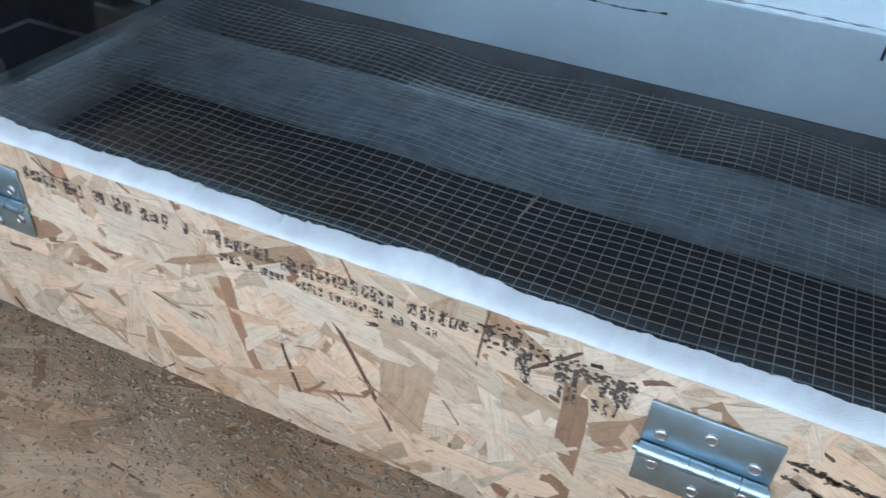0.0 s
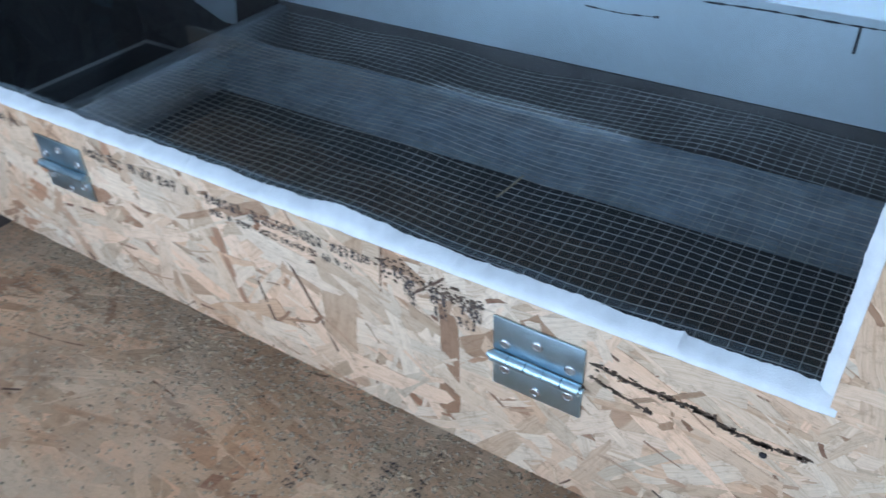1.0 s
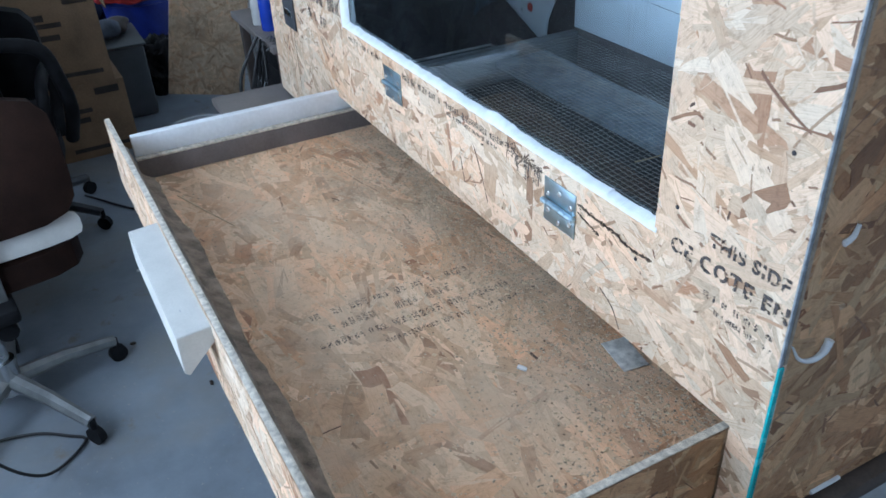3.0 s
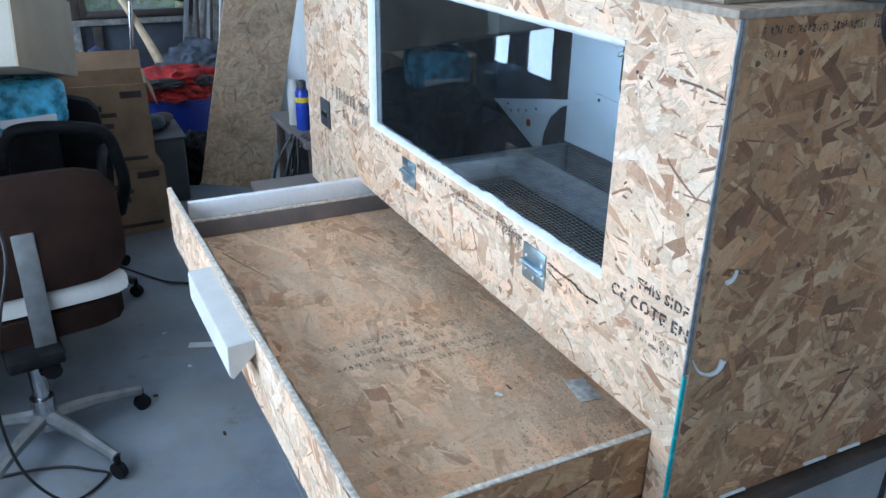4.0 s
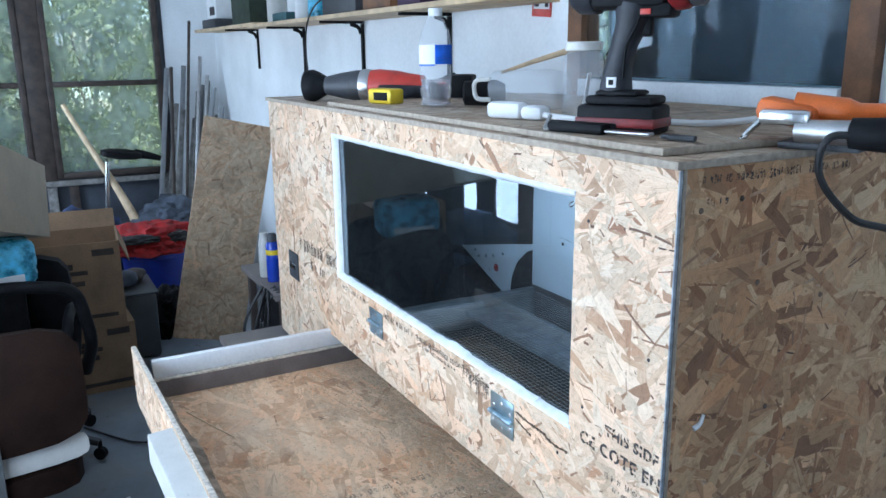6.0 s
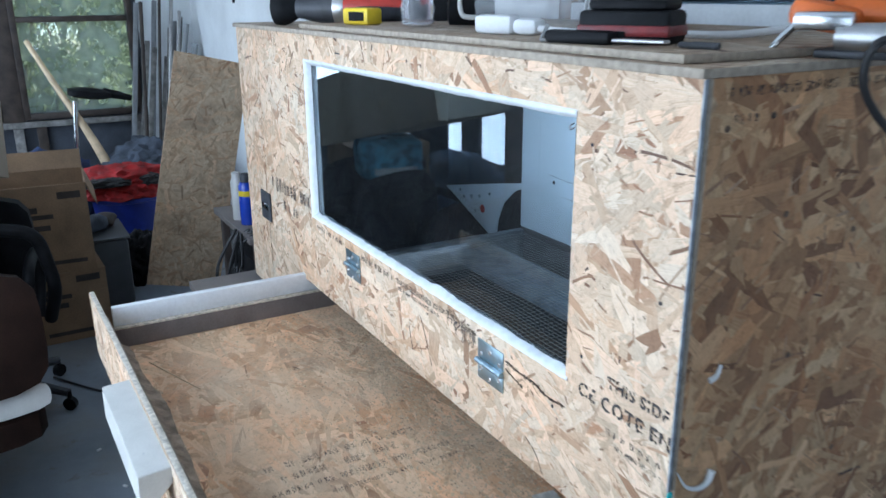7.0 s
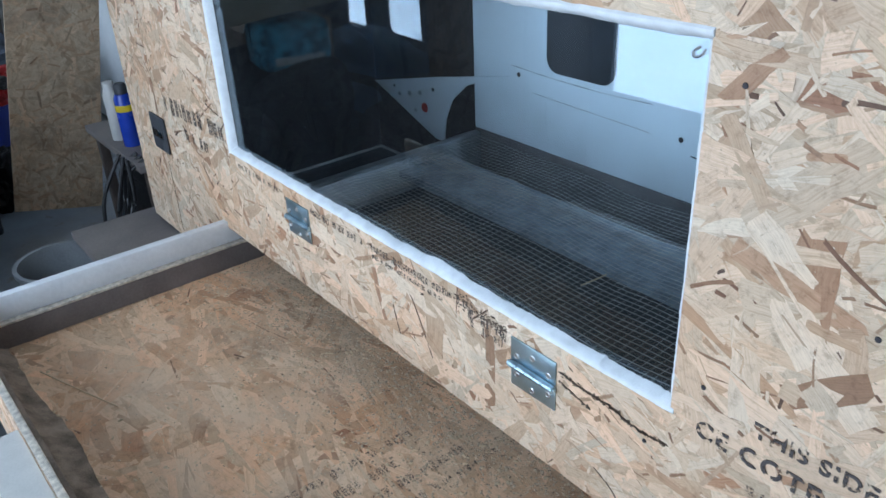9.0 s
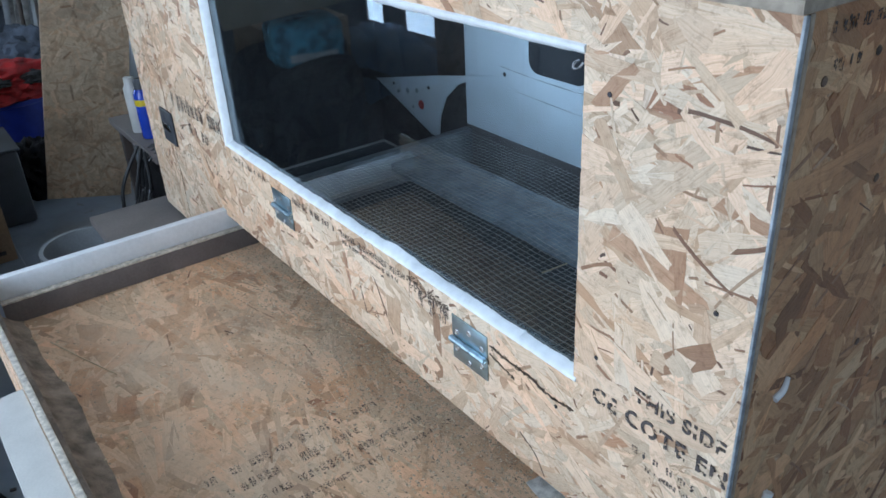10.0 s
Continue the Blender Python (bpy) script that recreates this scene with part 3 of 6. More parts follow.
def bush(x, y, z, r, count, seed):
    """Leafy growth: woody stems and a crown of many small turned leaves in uneven clumps."""
    rng = random.Random(seed)
    b = thing("tree", "leafy green bush in daylight outside the window", "tree", "bushes outside", (x, y, -0.4))
    bm = bmesh.new()
    for _ in range(5):
        q = (x + rng.uniform(-r, r) * 0.7, y + rng.uniform(-r, r) * 0.7, z + rng.uniform(-0.2, 0.8) * r)
        bm_tube(smooth_line([(x, y, -0.4), (x + (q[0] - x) * 0.3, y + (q[1] - y) * 0.4, (z - 0.4) * 0.5), q], 5), lambda t: 0.05 * (1 - t) + 0.008, 6, bm)
    part("trunk", bm, M_DARKWOOD, b)
    verts, faces = [], []
    clumps = [(x + rng.gauss(0, r * 0.55), y + rng.gauss(0, r * 0.55), z + rng.gauss(0, r * 0.6), rng.uniform(0.12, 0.3) * r) for _ in range(34)]
    for _ in range(count):
        cx, cy, cz, cr = rng.choice(clumps)
        p = Vector((rng.gauss(cx, cr), rng.gauss(cy, cr), rng.gauss(cz, cr)))
        m = Euler((rng.uniform(0, 6.3), rng.uniform(0, 6.3), rng.uniform(0, 6.3))).to_matrix()
        s = rng.uniform(0.035, 0.075)
        k = len(verts)
        verts += [p + m @ Vector(v) * s for v in ((-1, 0, 0), (0, -0.45, 0.12), (1, 0, 0), (0, 0.45, 0.12))]
        faces.append((k, k + 1, k + 2, k + 3))
    me = bpy.data.meshes.new("crown")
    me.from_pydata(verts, [], faces)
    me.materials.append(M_LEAF)
    c = new("crown", me)
    c.parent, c.matrix_parent_inverse = b, Matrix.Translation(-b.location)


for k, (bx, by, bz, br) in enumerate(((-8.6, -0.9, 1.3, 1.0), (-8.9, 0.3, 1.7, 1.1), (-9.6, -0.3, 2.9, 1.3), (-9.4, 1.4, 1.6, 1.2), (-9.2, -2.2, 1.7, 1.2), (-10.5, 0.6, 3.6, 1.5), (-10.6, -1.8, 3.4, 1.5))):
    bush(bx, by, bz, br, 5200, 20 + k)

def cut(poly, axis, at, keep_low):
    """The part of a flat outline on one side of a line."""
    out = []
    for p, q in zip(poly, poly[1:] + poly[:1]):
        inp, inq = (p[axis] <= at) == keep_low, (q[axis] <= at) == keep_low
        if inp:
            out.append(p)
        if inp != inq:
            t = (at - p[axis]) / (q[axis] - p[axis])
            out.append(tuple(a + (b - a) * t for a, b in zip(p, q)))
    return out


def strands(parent, place, region, holes, count, long, wide, mats, seed, depth=0.0011, slivers=0.35, spread=0.8, turn=None):
    """The pressed surface of a strand board: overlapping flat wood strands with split ends, each slightly tilted."""
    rng = random.Random(seed)
    a0, a1, b0, b1 = region
    verts, faces, uvs, slots = [], [], [], []
    for k in range(count):
        cu, cv = rng.uniform(a0 - 0.02, a1 + 0.02), rng.uniform(b0 - 0.02, b1 + 0.02)
        thin = rng.random() < slivers and k > count * 0.3
        L = rng.uniform(*long) * (rng.uniform(0.25, 0.75) if thin else 1)
        W = rng.uniform(0.0015, 0.0055) if thin else rng.uniform(*wide) * (0.45 if rng.random() < 0.3 else 1)
        ang = rng.gauss(0, spread) if rng.random() < 0.75 else rng.uniform(0, 6.3)
        ca, sa = math.cos(ang), math.sin(ang)
        slant, taper, bow = rng.uniform(-0.5, 0.5) * W, rng.uniform(0.55, 1.15), rng.uniform(-0.04, 0.04) * L
        top, low = [], []
        for j in range(8):
            f = j / 7
            half = W / 2 * (1 + (taper - 1) * f)
            x, mid = (f - 0.5) * L, bow * (1 - (2 * f - 1) ** 2)
            top.append((x + slant * (0.5 if j in (0, 7) else 0), mid + half * rng.uniform(0.80, 1.12)))
            low.append((x - slant * (0.5 if j in (0, 7) else 0), mid - half * rng.uniform(0.80, 1.12)))
        frac = rng.uniform(0.15, 0.85)
        tip = (L / 2 + rng.uniform(-0.35, 0.45) * min(W, 0.02), W * taper * (frac - 0.5) * 0.9)
        tail = (-L / 2 - rng.uniform(-0.3, 0.45) * min(W, 0.02), W * (0.5 - frac) * 0.9)
        local = low + [tip] + top[::-1] + [tail]
        ou, ov = rng.uniform(0, 60), rng.uniform(0, 60)
        poly = [(cu + x * ca - y * sa, cv + x * sa + y * ca, x + ou, y + ov) for x, y in local]
        for axis, at, keep in ((0, a0, False), (0, a1, True), (1, b0, False), (1, b1, True)):
            poly = cut(poly, axis, at, keep)
        for h0, h1, g0, g1 in holes:
            if h0 < cu < h1 and g0 < cv < g1:
                poly = []
            elif g0 < cv < g1:
                poly = cut(poly, 0, h0 if cu <= h0 else h1, cu <= h0)
            elif h0 - 0.09 < cu < h1 + 0.09 and g0 - 0.09 < cv < g1 + 0.09:
                poly = cut(poly, 1, g0 if cv <= g0 else g1, cv <= g0)
        if len(poly) < 3:
            continue
        lift = depth * (0.15 + 0.8 * k / count) if not thin else depth * rng.uniform(0.7, 0.98)
        tu, tv = rng.gauss(0, 0.004), rng.gauss(0, 0.011)
        base = len(verts)
        m = len(poly)
        ceil_, ground_ = depth * rng.uniform(0.9, 1.0), depth * rng.uniform(0.01, 0.12)
        for drop in (0.0, 0.0004):
            for p in poly:
                h = min(ceil_, max(ground_, lift + tu * (p[2] - ou) + tv * (p[3] - ov)))
                q = Vector(place(p[0], p[1], h - depth - drop))
                verts.append(turn @ q if turn else q)
        faces.append(tuple(range(base, base + m)))
        uvs += [(p[2], p[3]) for p in poly]
        slots.append(1 if thin and rng.random() < 0.55 else 0)
        for j in range(m):
            i = (j + 1) % m
            faces.append((base + i, base + j, base + m + j, base + m + i))
            uvs += [(poly[j][2], poly[j][3])] * 4
            slots.append(slots[-1])
    me = bpy.data.meshes.new("strand_layer")
    me.from_pydata(verts, [], faces)
    me.uv_layers.new(name="grain").data.foreach_set("uv", [x for p in uvs for x in p])
    for mat in mats:
        me.materials.append(mat)
    me.polygons.foreach_set("material_index", slots)
    ob = new("strand_layer", me)
    ob.parent, ob.matrix_parent_inverse = parent, Matrix.Translation(-parent.location)
    return tagged(ob, kind="stuff")


# ---- brooder box ----
L, D, ZB, ZT = 1.83, 0.76, 0.79, 1.572      # length, depth, bottom and top of the front
WX0, WX1, WZ0, WZ1 = -1.2485, -0.2045, 1.1212, 1.5118   # glass opening
PT = 0.0115
RC = 0.0012              # strands stand this proud of the core board
box = thing("brooder_box", "pale strand-board brooder box with a hinged glass front on a table", "animal box", at=(-L / 2, D / 2, ZB))
part("front_panel", bm_box(-L, RC, ZB, -1.632, PT, ZT), M_FRONT, box, "pale strand-board end panel with stamped marks")
bm = bm_box(-1.630, RC, WZ0, WX0, PT, ZT)
bm_box(WX1, RC, WZ0, 0.0118, PT, ZT, 0, bm)
bm_box(WX0, RC, WZ1, WX1, PT, ZT, 0, bm)
bm_box(-1.630, RC, 0.925, 0.0118, PT, WZ0, 0, bm)
bm_box(-0.036, RC, ZB - 0.02, 0.0118, PT, 0.925, 0, bm)
bm_box(-1.630, RC, ZB, -1.375, PT, 0.925, 0, bm)
part("front_panel", bm, M_FRONT, box, "pale strand-board front with a window opening")
on_front = lambda u, v, d: (u, -d, v)
on_side = lambda u, v, d: (PT + d, u, v)
strands(box, on_front, (-L, -1.632, ZB, ZT), [], 420, (0.05, 0.13), (0.010, 0.030), (S_FRONT, S_SLIVER), 31)
strands(box, on_front, (-1.630, 0.0118, ZB, ZT), [(WX0, WX1, WZ0, WZ1), (-1.375, -0.036, ZB - 0.1, 0.925)], 3500, (0.06, 0.165), (0.011, 0.038), (S_FRONT, S_SLIVER), 32, slivers=0.25, spread=0.65)
strands(box, on_front, (-1.630, 0.0118, ZB, ZT), [(WX0, WX1, WZ0, WZ1), (-1.375, -0.036, ZB - 0.1, 0.925)], 3200, (0.012, 0.05), (0.003, 0.013), (S_FRONT, S_SLIVER), 37, slivers=0.55)
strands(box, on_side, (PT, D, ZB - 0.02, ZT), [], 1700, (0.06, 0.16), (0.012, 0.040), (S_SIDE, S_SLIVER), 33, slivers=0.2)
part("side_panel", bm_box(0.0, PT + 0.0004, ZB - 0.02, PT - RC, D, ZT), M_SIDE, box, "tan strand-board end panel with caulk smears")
# Inner end wall, coloured near-black in place of the shade there.
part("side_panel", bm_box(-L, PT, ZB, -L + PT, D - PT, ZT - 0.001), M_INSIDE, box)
part("top_panel", bm_box(-L - 0.004, -0.006, ZT, 0.012, D, ZT + 0.0115, 0.0015), M_TOP, box, "dusty weathered strand-board top")
part("edge_strip", bm_box(-L - 0.004, -0.0078, ZT + 0.0008, 0.0120, -0.0061, ZT + 0.0110, 0.0004), M_GREYEDGE, box, "grey worn board edge")
part("edge_strip", bm_box(0.0121, -0.0078, ZT + 0.0008, 0.0138, D, ZT + 0.0110, 0.0004), M_GREYEDGE, box)
part("back_panel", bm_box(-1.36, D - PT - 0.02, 0.962, 0, D, ZT), M_WHITE, box, "white painted back panel with a dark opening")
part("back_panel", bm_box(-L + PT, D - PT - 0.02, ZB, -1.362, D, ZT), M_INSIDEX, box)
# Rail added in darker grey-brown; the dimness below the mesh is in its colour.
part("back_rail", bm_box(-1.36, D - PT - 0.02, ZB, 0, D, 0.960), M_GREYTOP, box, "grey-brown lower back rail, added to keep the space below the mesh dim")
part("divider_rail", bm_box(-1.36, PT + 0.010, 0.86, -1.335, D - 0.034, 0.955, 0.002), M_RAIL, box, "grey painted rail across the box floor")
# Added board that stands in for the pale band reflected in the glass.
part("reflection_band", bm_box(-1.333, 0.455, 0.905, -0.002, 0.612, 0.925, 0.002), M_BAND, box, "pale board added under the wire floor for a band of reflected light")
# Box floor; the darkness under the mesh is put into its colour.
part("floor_panel", bm_box(-L + PT, PT, ZB - 0.02, -0.002, D - 0.034, ZB - 0.008), M_UNLIT, box)

# white caulk bead round the glass, thick and ragged along the bottom
def caulk(p, q, inward, wide, ragged, seed, depth=0.0130, height=0.0060):
    rng = random.Random(seed)
    p, q, inward = Vector(p), Vector(q), Vector(inward)
    n = max(8, int((q - p).length / 0.003))
    bm = bmesh.new()
    rows = []
    for k in range(n + 1):
        c = p.lerp(q, k / n)
        edge = wide + ragged * (noise.noise(Vector((k * 0.095, seed, 0.3))) * 0.6 + max(0, noise.noise(Vector((k * 0.025, seed + 7, 1)))) * 0.9 + rng.uniform(-0.12, 0.12) + 0.42 * max(0, noise.noise(Vector((k * 0.83, seed, 5.1)))) + 0.9 * max(0, noise.noise(Vector((k * 0.37, seed, 9.4))) - 0.28))
        outer = -0.0015 + 0.001 * noise.noise(Vector((k * 0.15, seed + 3, 2)))
        rise = height * (1 + 0.25 * noise.noise(Vector((k * 0.08, seed + 5, 4))))
        row = []
        for s in range(7):
            a = math.pi * s / 6
            row.append(bm.verts.new(c + inward * (outer + (edge - outer) * s / 6) + Vector((0, -rise * max(0.0, math.sin(a)) ** 0.7 + depth * (s / 6) ** 1.3, 0))))
        rows.append(row)
    for a, b in zip(rows, rows[1:]):
        for s in range(6):
            bm.faces.new((a[s], a[s + 1], b[s + 1], b[s]))
        bm.faces.new((a[0], b[0], b[6], a[6]))
    bm.faces.new(rows[0])
    bm.faces.new(rows[-1][::-1])
    return bm


TX0, TX1, TZ0, TZ1 = -1.25, -0.20, 1.12, 1.513
part("caulk_bead", caulk((TX0, 0, TZ0), (TX1, 0, TZ0), (0, 0, 1), 0.0100, 0.0052, 1, 0.0130, 0.0048), M_CAULK, box, "thick ragged white caulk bead")
part("caulk_bead", caulk((TX0, 0, TZ1), (TX1 - 0.003, 0, TZ1), (0, 0, -1), 0.013, 0.002, 2), M_CAULK, box)
part("caulk_bead", caulk((TX0, 0, TZ0 - 0.001), (TX0, 0, TZ1 + 0.001), (1, 0, 0), 0.013, 0.002, 3), M_CAULK, box)
part("caulk_bead", caulk((TX1 - 0.0055, 0.0075, TZ0 + 0.004), (TX1 - 0.0055, 0.0075, TZ1 - 0.004), (-1, 0, 0), 0.009, 0.0015, 4, 0.0050, 0.0015), M_CAULK, box)
pane = part("glass_pane", bm_box(WX0 - 0.004, 0.0135, WZ0 - 0.004, WX1 + 0.004, 0.0175, WZ1 + 0.004), M_VEILGLASS, box, "clear glass pane with faint reflections")
pane.visible_shadow = False
bm = bm_box(-1.10, D - 0.036, 1.16, -0.90, D - 0.0325, 1.46)
bmesh.ops.bevel(bm, geom=[e for e in bm.edges if abs(e.verts[0].co.y - e.verts[1].co.y) > 0.001], offset=0.035, segments=6, affect="EDGES", profile=0.5)
# Rounded plate on the panel; the opening's dark depth is only its colour.
part("vent_opening", bm, M_UNLIT, box, "dark rounded opening in the back panel")
part("corner_trim", bm_box(0.0122, -0.0045, 1.058, 0.0150, 0.0010, ZT, 0.0008), M_TRIM, box, "pale grey strip along the corner")
part("corner_seam", bm_box(0.0122, 0.0012, 1.058, 0.0136, 0.0030, ZT, 0.0003), M_DARKWOOD, box, "dark seam beside the corner strip")
part("corner_trim", bm_box(0.0122, 0.0032, 1.058, 0.0144, 0.0085, ZT, 0.0008), M_GREYEDGE, box, "grey worn edge of the end panel")
part("corner_trim", bm_box(0.0122, -0.004, ZB, 0.0160, 0.004, 1.056, 0.0008), M_TEAL, box, "teal strip along the lower corner")


def hinge(x0, x1, z0, z1):
    """A zinc butt hinge: two leaves, knuckles on a pin and six countersunk screws."""
    zc = z0 + (z1 - z0) * 0.46
    h = part("hinge", bm_box(x0, -0.0026, zc + 0.005, x1, -0.0004, z1, 0.0008), M_ZINC, box, "zinc-plated steel butt hinge")
    part("leaf", bm_box(x0, -0.0026, z0, x1, -0.0004, zc - 0.005, 0.0008), M_ZINC, h)
    n = 5
    for k in range(n):
        a, b = x0 + (x1 - x0) * k / n, x0 + (x1 - x0) * (k + 1) / n
        part("knuckle", bm_cyl((a + 0.0004, -0.0052, zc), (b - 0.0004, -0.0052, zc), 0.0052, sides=14), M_ZINC, h)
    part("pin", bm_cyl((x0 - 0.003, -0.0052, zc), (x1 + 0.002, -0.0052, zc), 0.0028, sides=12), M_ZINC, h)
    w = x1 - x0
    for zz, flip in ((zc + 0.014, 0), (zc - 0.014, 1)):
        for k, f in enumerate((0.14, 0.5, 0.86)):
            dz = 0.011 if k == 1 else 0
            sz = zz + (dz if not flip else -dz)
            bm = bm_lathe([(0.0048, 0), (0.0046, 0.0008), (0.0036, 0.0013), (0.0030, 0.0007), (0.0009, 0.0007)], (x0 + w * f, -0.0026, sz), 14, axis=pose(0, 0, 0, 90, 0, 0))
            part("screw", bm, M_STEEL, h)


hinge(-0.443, -0.365, 1.022, 1.095)
hinge(-1.030, -0.952, 1.030, 1.096)

# galvanised wire floor: wavy wires both ways
cloth = thing("wire_floor", "sagging galvanised square wire mesh floor inside the box", "wire mesh", at=(-0.67, 0.39, 0.94))


def sag(x, y):
    return 0.944 + 0.015 * noise.noise(Vector((x * 3.6, y * 5.0, 0.4))) + 0.004 * noise.noise(Vector((x * 11, y * 14, 2.4)))


def wires(lo, hi, cross_lo, cross_hi, along_x):
    verts, faces = [], []
    pitch, r = (0.0127, 0.00072) if along_x else (0.0168, 0.00048)
    c = cross_lo
    while c < cross_hi:
        k0 = len(verts)
        n = int((hi - lo) / 0.024)
        for k in range(n + 1):
            a = lo + (hi - lo) * k / n
            bend = 0.0014 * noise.noise(Vector((c * 31, a * 9, 5.0 if along_x else 8.0)))
            x, y = (a, c + bend) if along_x else (c + bend, a)
            z = sag(x, y) + (0.0006 if along_x else -0.0006)
            for j in range(4):
                u, v = r * math.cos(math.pi * j / 2), r * math.sin(math.pi * j / 2)
                verts.append((x, y + u, z + v) if along_x else (x + u, y, z + v))
        for k in range(n):
            for j in range(4):
                p = k0 + k * 4
                faces.append((p + j, p + (j + 1) % 4, p + 4 + (j + 1) % 4, p + 4 + j))
        c += pitch
    me = bpy.data.meshes.new("wires")
    me.from_pydata(verts, [], faces)
    me.materials.append(M_WIRE)
    ob = new("wires", me)
    ob.parent, ob.matrix_parent_inverse = cloth, Matrix.Translation(-cloth.location)
    tagged(ob, kind="stuff")


wires(-1.333, -0.003, 0.028, 0.722, True)
wires(0.024, 0.724, -1.328, -0.006, False)
straw = thing("straw", "short dry straw stalk lying on the wire floor", "straw", at=(-0.62, 0.38, 0.95))
part("stalk", bm_tube(smooth_line([(-0.640, 0.352, sag(-0.64, 0.352) + 0.003), (-0.636, 0.382, sag(-0.636, 0.382) + 0.004), (-0.634, 0.412, sag(-0.634, 0.412) + 0.003)], 4), 0.0014, 6), M_PINE, straw)

# ---- droppings tray pulled out of the box ----
DX0, DX1, DY, DF = -1.335, -0.040, -0.508, 0.809
RISE = -0.021          # the warped bottom climbs towards the far side


def on_floor(x, y, d=0.0):
    return x, y, DF + RISE * (x - DX1) + d


SLOPE = Matrix(((1, 0, 0, 0), (0, 1, 0, 0), (RISE, 0, 1, -RISE * DX1), (0, 0, 0, 1)))
tray = thing("drawer", "wide strand-board drawer pulled out, dusty with shavings", "drawer", at=(-0.69, -0.25, ZB))
part("drawer_bottom", bm_turn(bm_box(DX0 + 0.0125, DY + 0.004, DF - 0.011, DX1 - 0.0125, 0.20, DF - RC), SLOPE), M_TRAY, tray, "stained strand-board bottom with sawdust")
strands(tray, on_floor, (DX0 + 0.0125, DX1 - 0.0125, DY + 0.004, 0.20), [], 1300, (0.09, 0.24), (0.014, 0.046), (S_TRAY, S_SLIVER), 34, slivers=0.05, spread=0.32)
part("drawer_side", bm_box(DX0 - 0.018, DY + 0.012, 0.8892, DX0 + 0.002, 0.20, 0.938, 0.002), M_WHITE, tray, "white painted board along the side")
part("drawer_side", bm_box(DX0 - 0.006, DY + 0.012, 0.8835, DX0 + 0.0135, 0.20, 0.8888, 0.001), M_PALEEDGE, tray, "pale worn edge strip")
part("drawer_side", bm_box(DX0 - 0.006, DY + 0.012, ZB, DX0 + 0.012, 0.20, 0.883, 0.002), M_GREYTOP, tray, "dusty dark lower side board")
part("drawer_side", bm_box(DX1 - 0.012, DY + 0.012, ZB, DX1, 0.20, 0.915, 0.0015), M_SIDE, tray)
SKEW = Matrix.Translation((-0.72, -0.516, 0)) @ pose(0, 0, 0, 0, 0, 1.35) @ Matrix.Translation((0.72, 0.508, 0))
part("drawer_front", bm_turn(bm_box(-1.440, DY - 0.0, ZB, -0.012, DY + 0.0118, 0.951, 0.0015), SKEW), M_TRAYX, tray, "strand-board drawer front with a rough top edge")
part("drawer_lining", bm_turn(bm_box(DX0 + 0.0125, DY + 0.0125, ZB, DX1 - 0.0125, DY + 0.022, 0.925, 0.002), SKEW), M_LINING, tray, "grey-brown board lining the drawer front")
part("top_edge", bm_turn(bm_box(-1.440, DY + 0.0004, 0.9512, -0.012, DY + 0.0112, 0.9526, 0.0005), SKEW), M_PALEEDGE, tray, "pale rough-sawn top edge")
part("top_edge", bm_box(DX1 - 0.0116, DY + 0.014, 0.9152, DX1 - 0.0004, 0.20, 0.9168, 0.0005), M_PALEEDGE, tray)
strands(tray, lambda u, v, d: (u, DY - d - 0.0012, v), (-1.440, -0.012, ZB, 0.951), [], 700, (0.05, 0.14), (0.010, 0.034), (S_FRONT, S_SLIVER), 35, turn=SKEW)
strands(tray, lambda u, v, d: (DX1 + d + 0.0012, u, v), (DY + 0.012, 0.0, ZB, 0.915), [], 260, (0.05, 0.14), (0.012, 0.036), (S_SIDE, S_SLIVER), 36)
# Low uneven wedge along the drawer front, greyer and darker than the bottom.
bm = bmesh.new()
rows_ = []
for k in range(131):
    x = DX0 + 0.014 + (DX1 - DX0 - 0.028) * k / 130
    w = 0.046 + 0.020 * noise.noise(Vector((x * 5, 1.3, 0))) + 0.004 * noise.noise(Vector((x * 31, 4.1, 0)))
    tall = 0.034 + 0.010 * noise.noise(Vector((x * 9, 7.7, 0)))
    rows_.append([bm.verts.new(SKEW @ Vector(on_floor(x, DY + 0.0222 + w * a, h * tall + 0.0004))) for a, h in ((0, 1.0), (0.25, 0.66), (0.55, 0.30), (0.8, 0.10), (1.0, 0.0), (0, 0.0))])
for a, b in zip(rows_, rows_[1:]):
    for k in range(6):
        bm.faces.new((a[k], a[(k + 1) % 6], b[(k + 1) % 6], b[k]))
bm.faces.new(rows_[0])
bm.faces.new(rows_[-1][::-1])
tagged(part("front_wedge", bm, M_WEDGE, tray, "grey-brown sloping wedge against the drawer front"), kind="stuff")
hx0, hx1 = -0.90, -0.545
bm = bmesh.new()
prof = [(0, 0.946), (-0.052, 0.943), (-0.053, 0.878), (-0.046, 0.872), (0, 0.918)]
ends = [[bm.verts.new((x, DY - 0.0005 + y, z)) for y, z in prof] for x in (hx0, hx1)]
for k in range(5):
    bm.faces.new((ends[0][k], ends[0][(k + 1) % 5], ends[1][(k + 1) % 5], ends[1][k]))
bm.faces.new(ends[0])
bm.faces.new(ends[1][::-1])
bmesh.ops.recalc_face_normals(bm, faces=bm.faces)
bmesh.ops.bevel(bm, geom=list(bm.edges), offset=0.0012, segments=2, affect="EDGES")
grip = part("handle", bm_turn(bm, SKEW), M_SHELL, tray, "white painted wooden grip")
for hx in (-0.83, -0.61):
    part("screw", bm_cyl((hx, DY - 0.034, 0.9425), (hx, DY - 0.034, 0.9443), 0.004, sides=12), M_STEEL, grip)

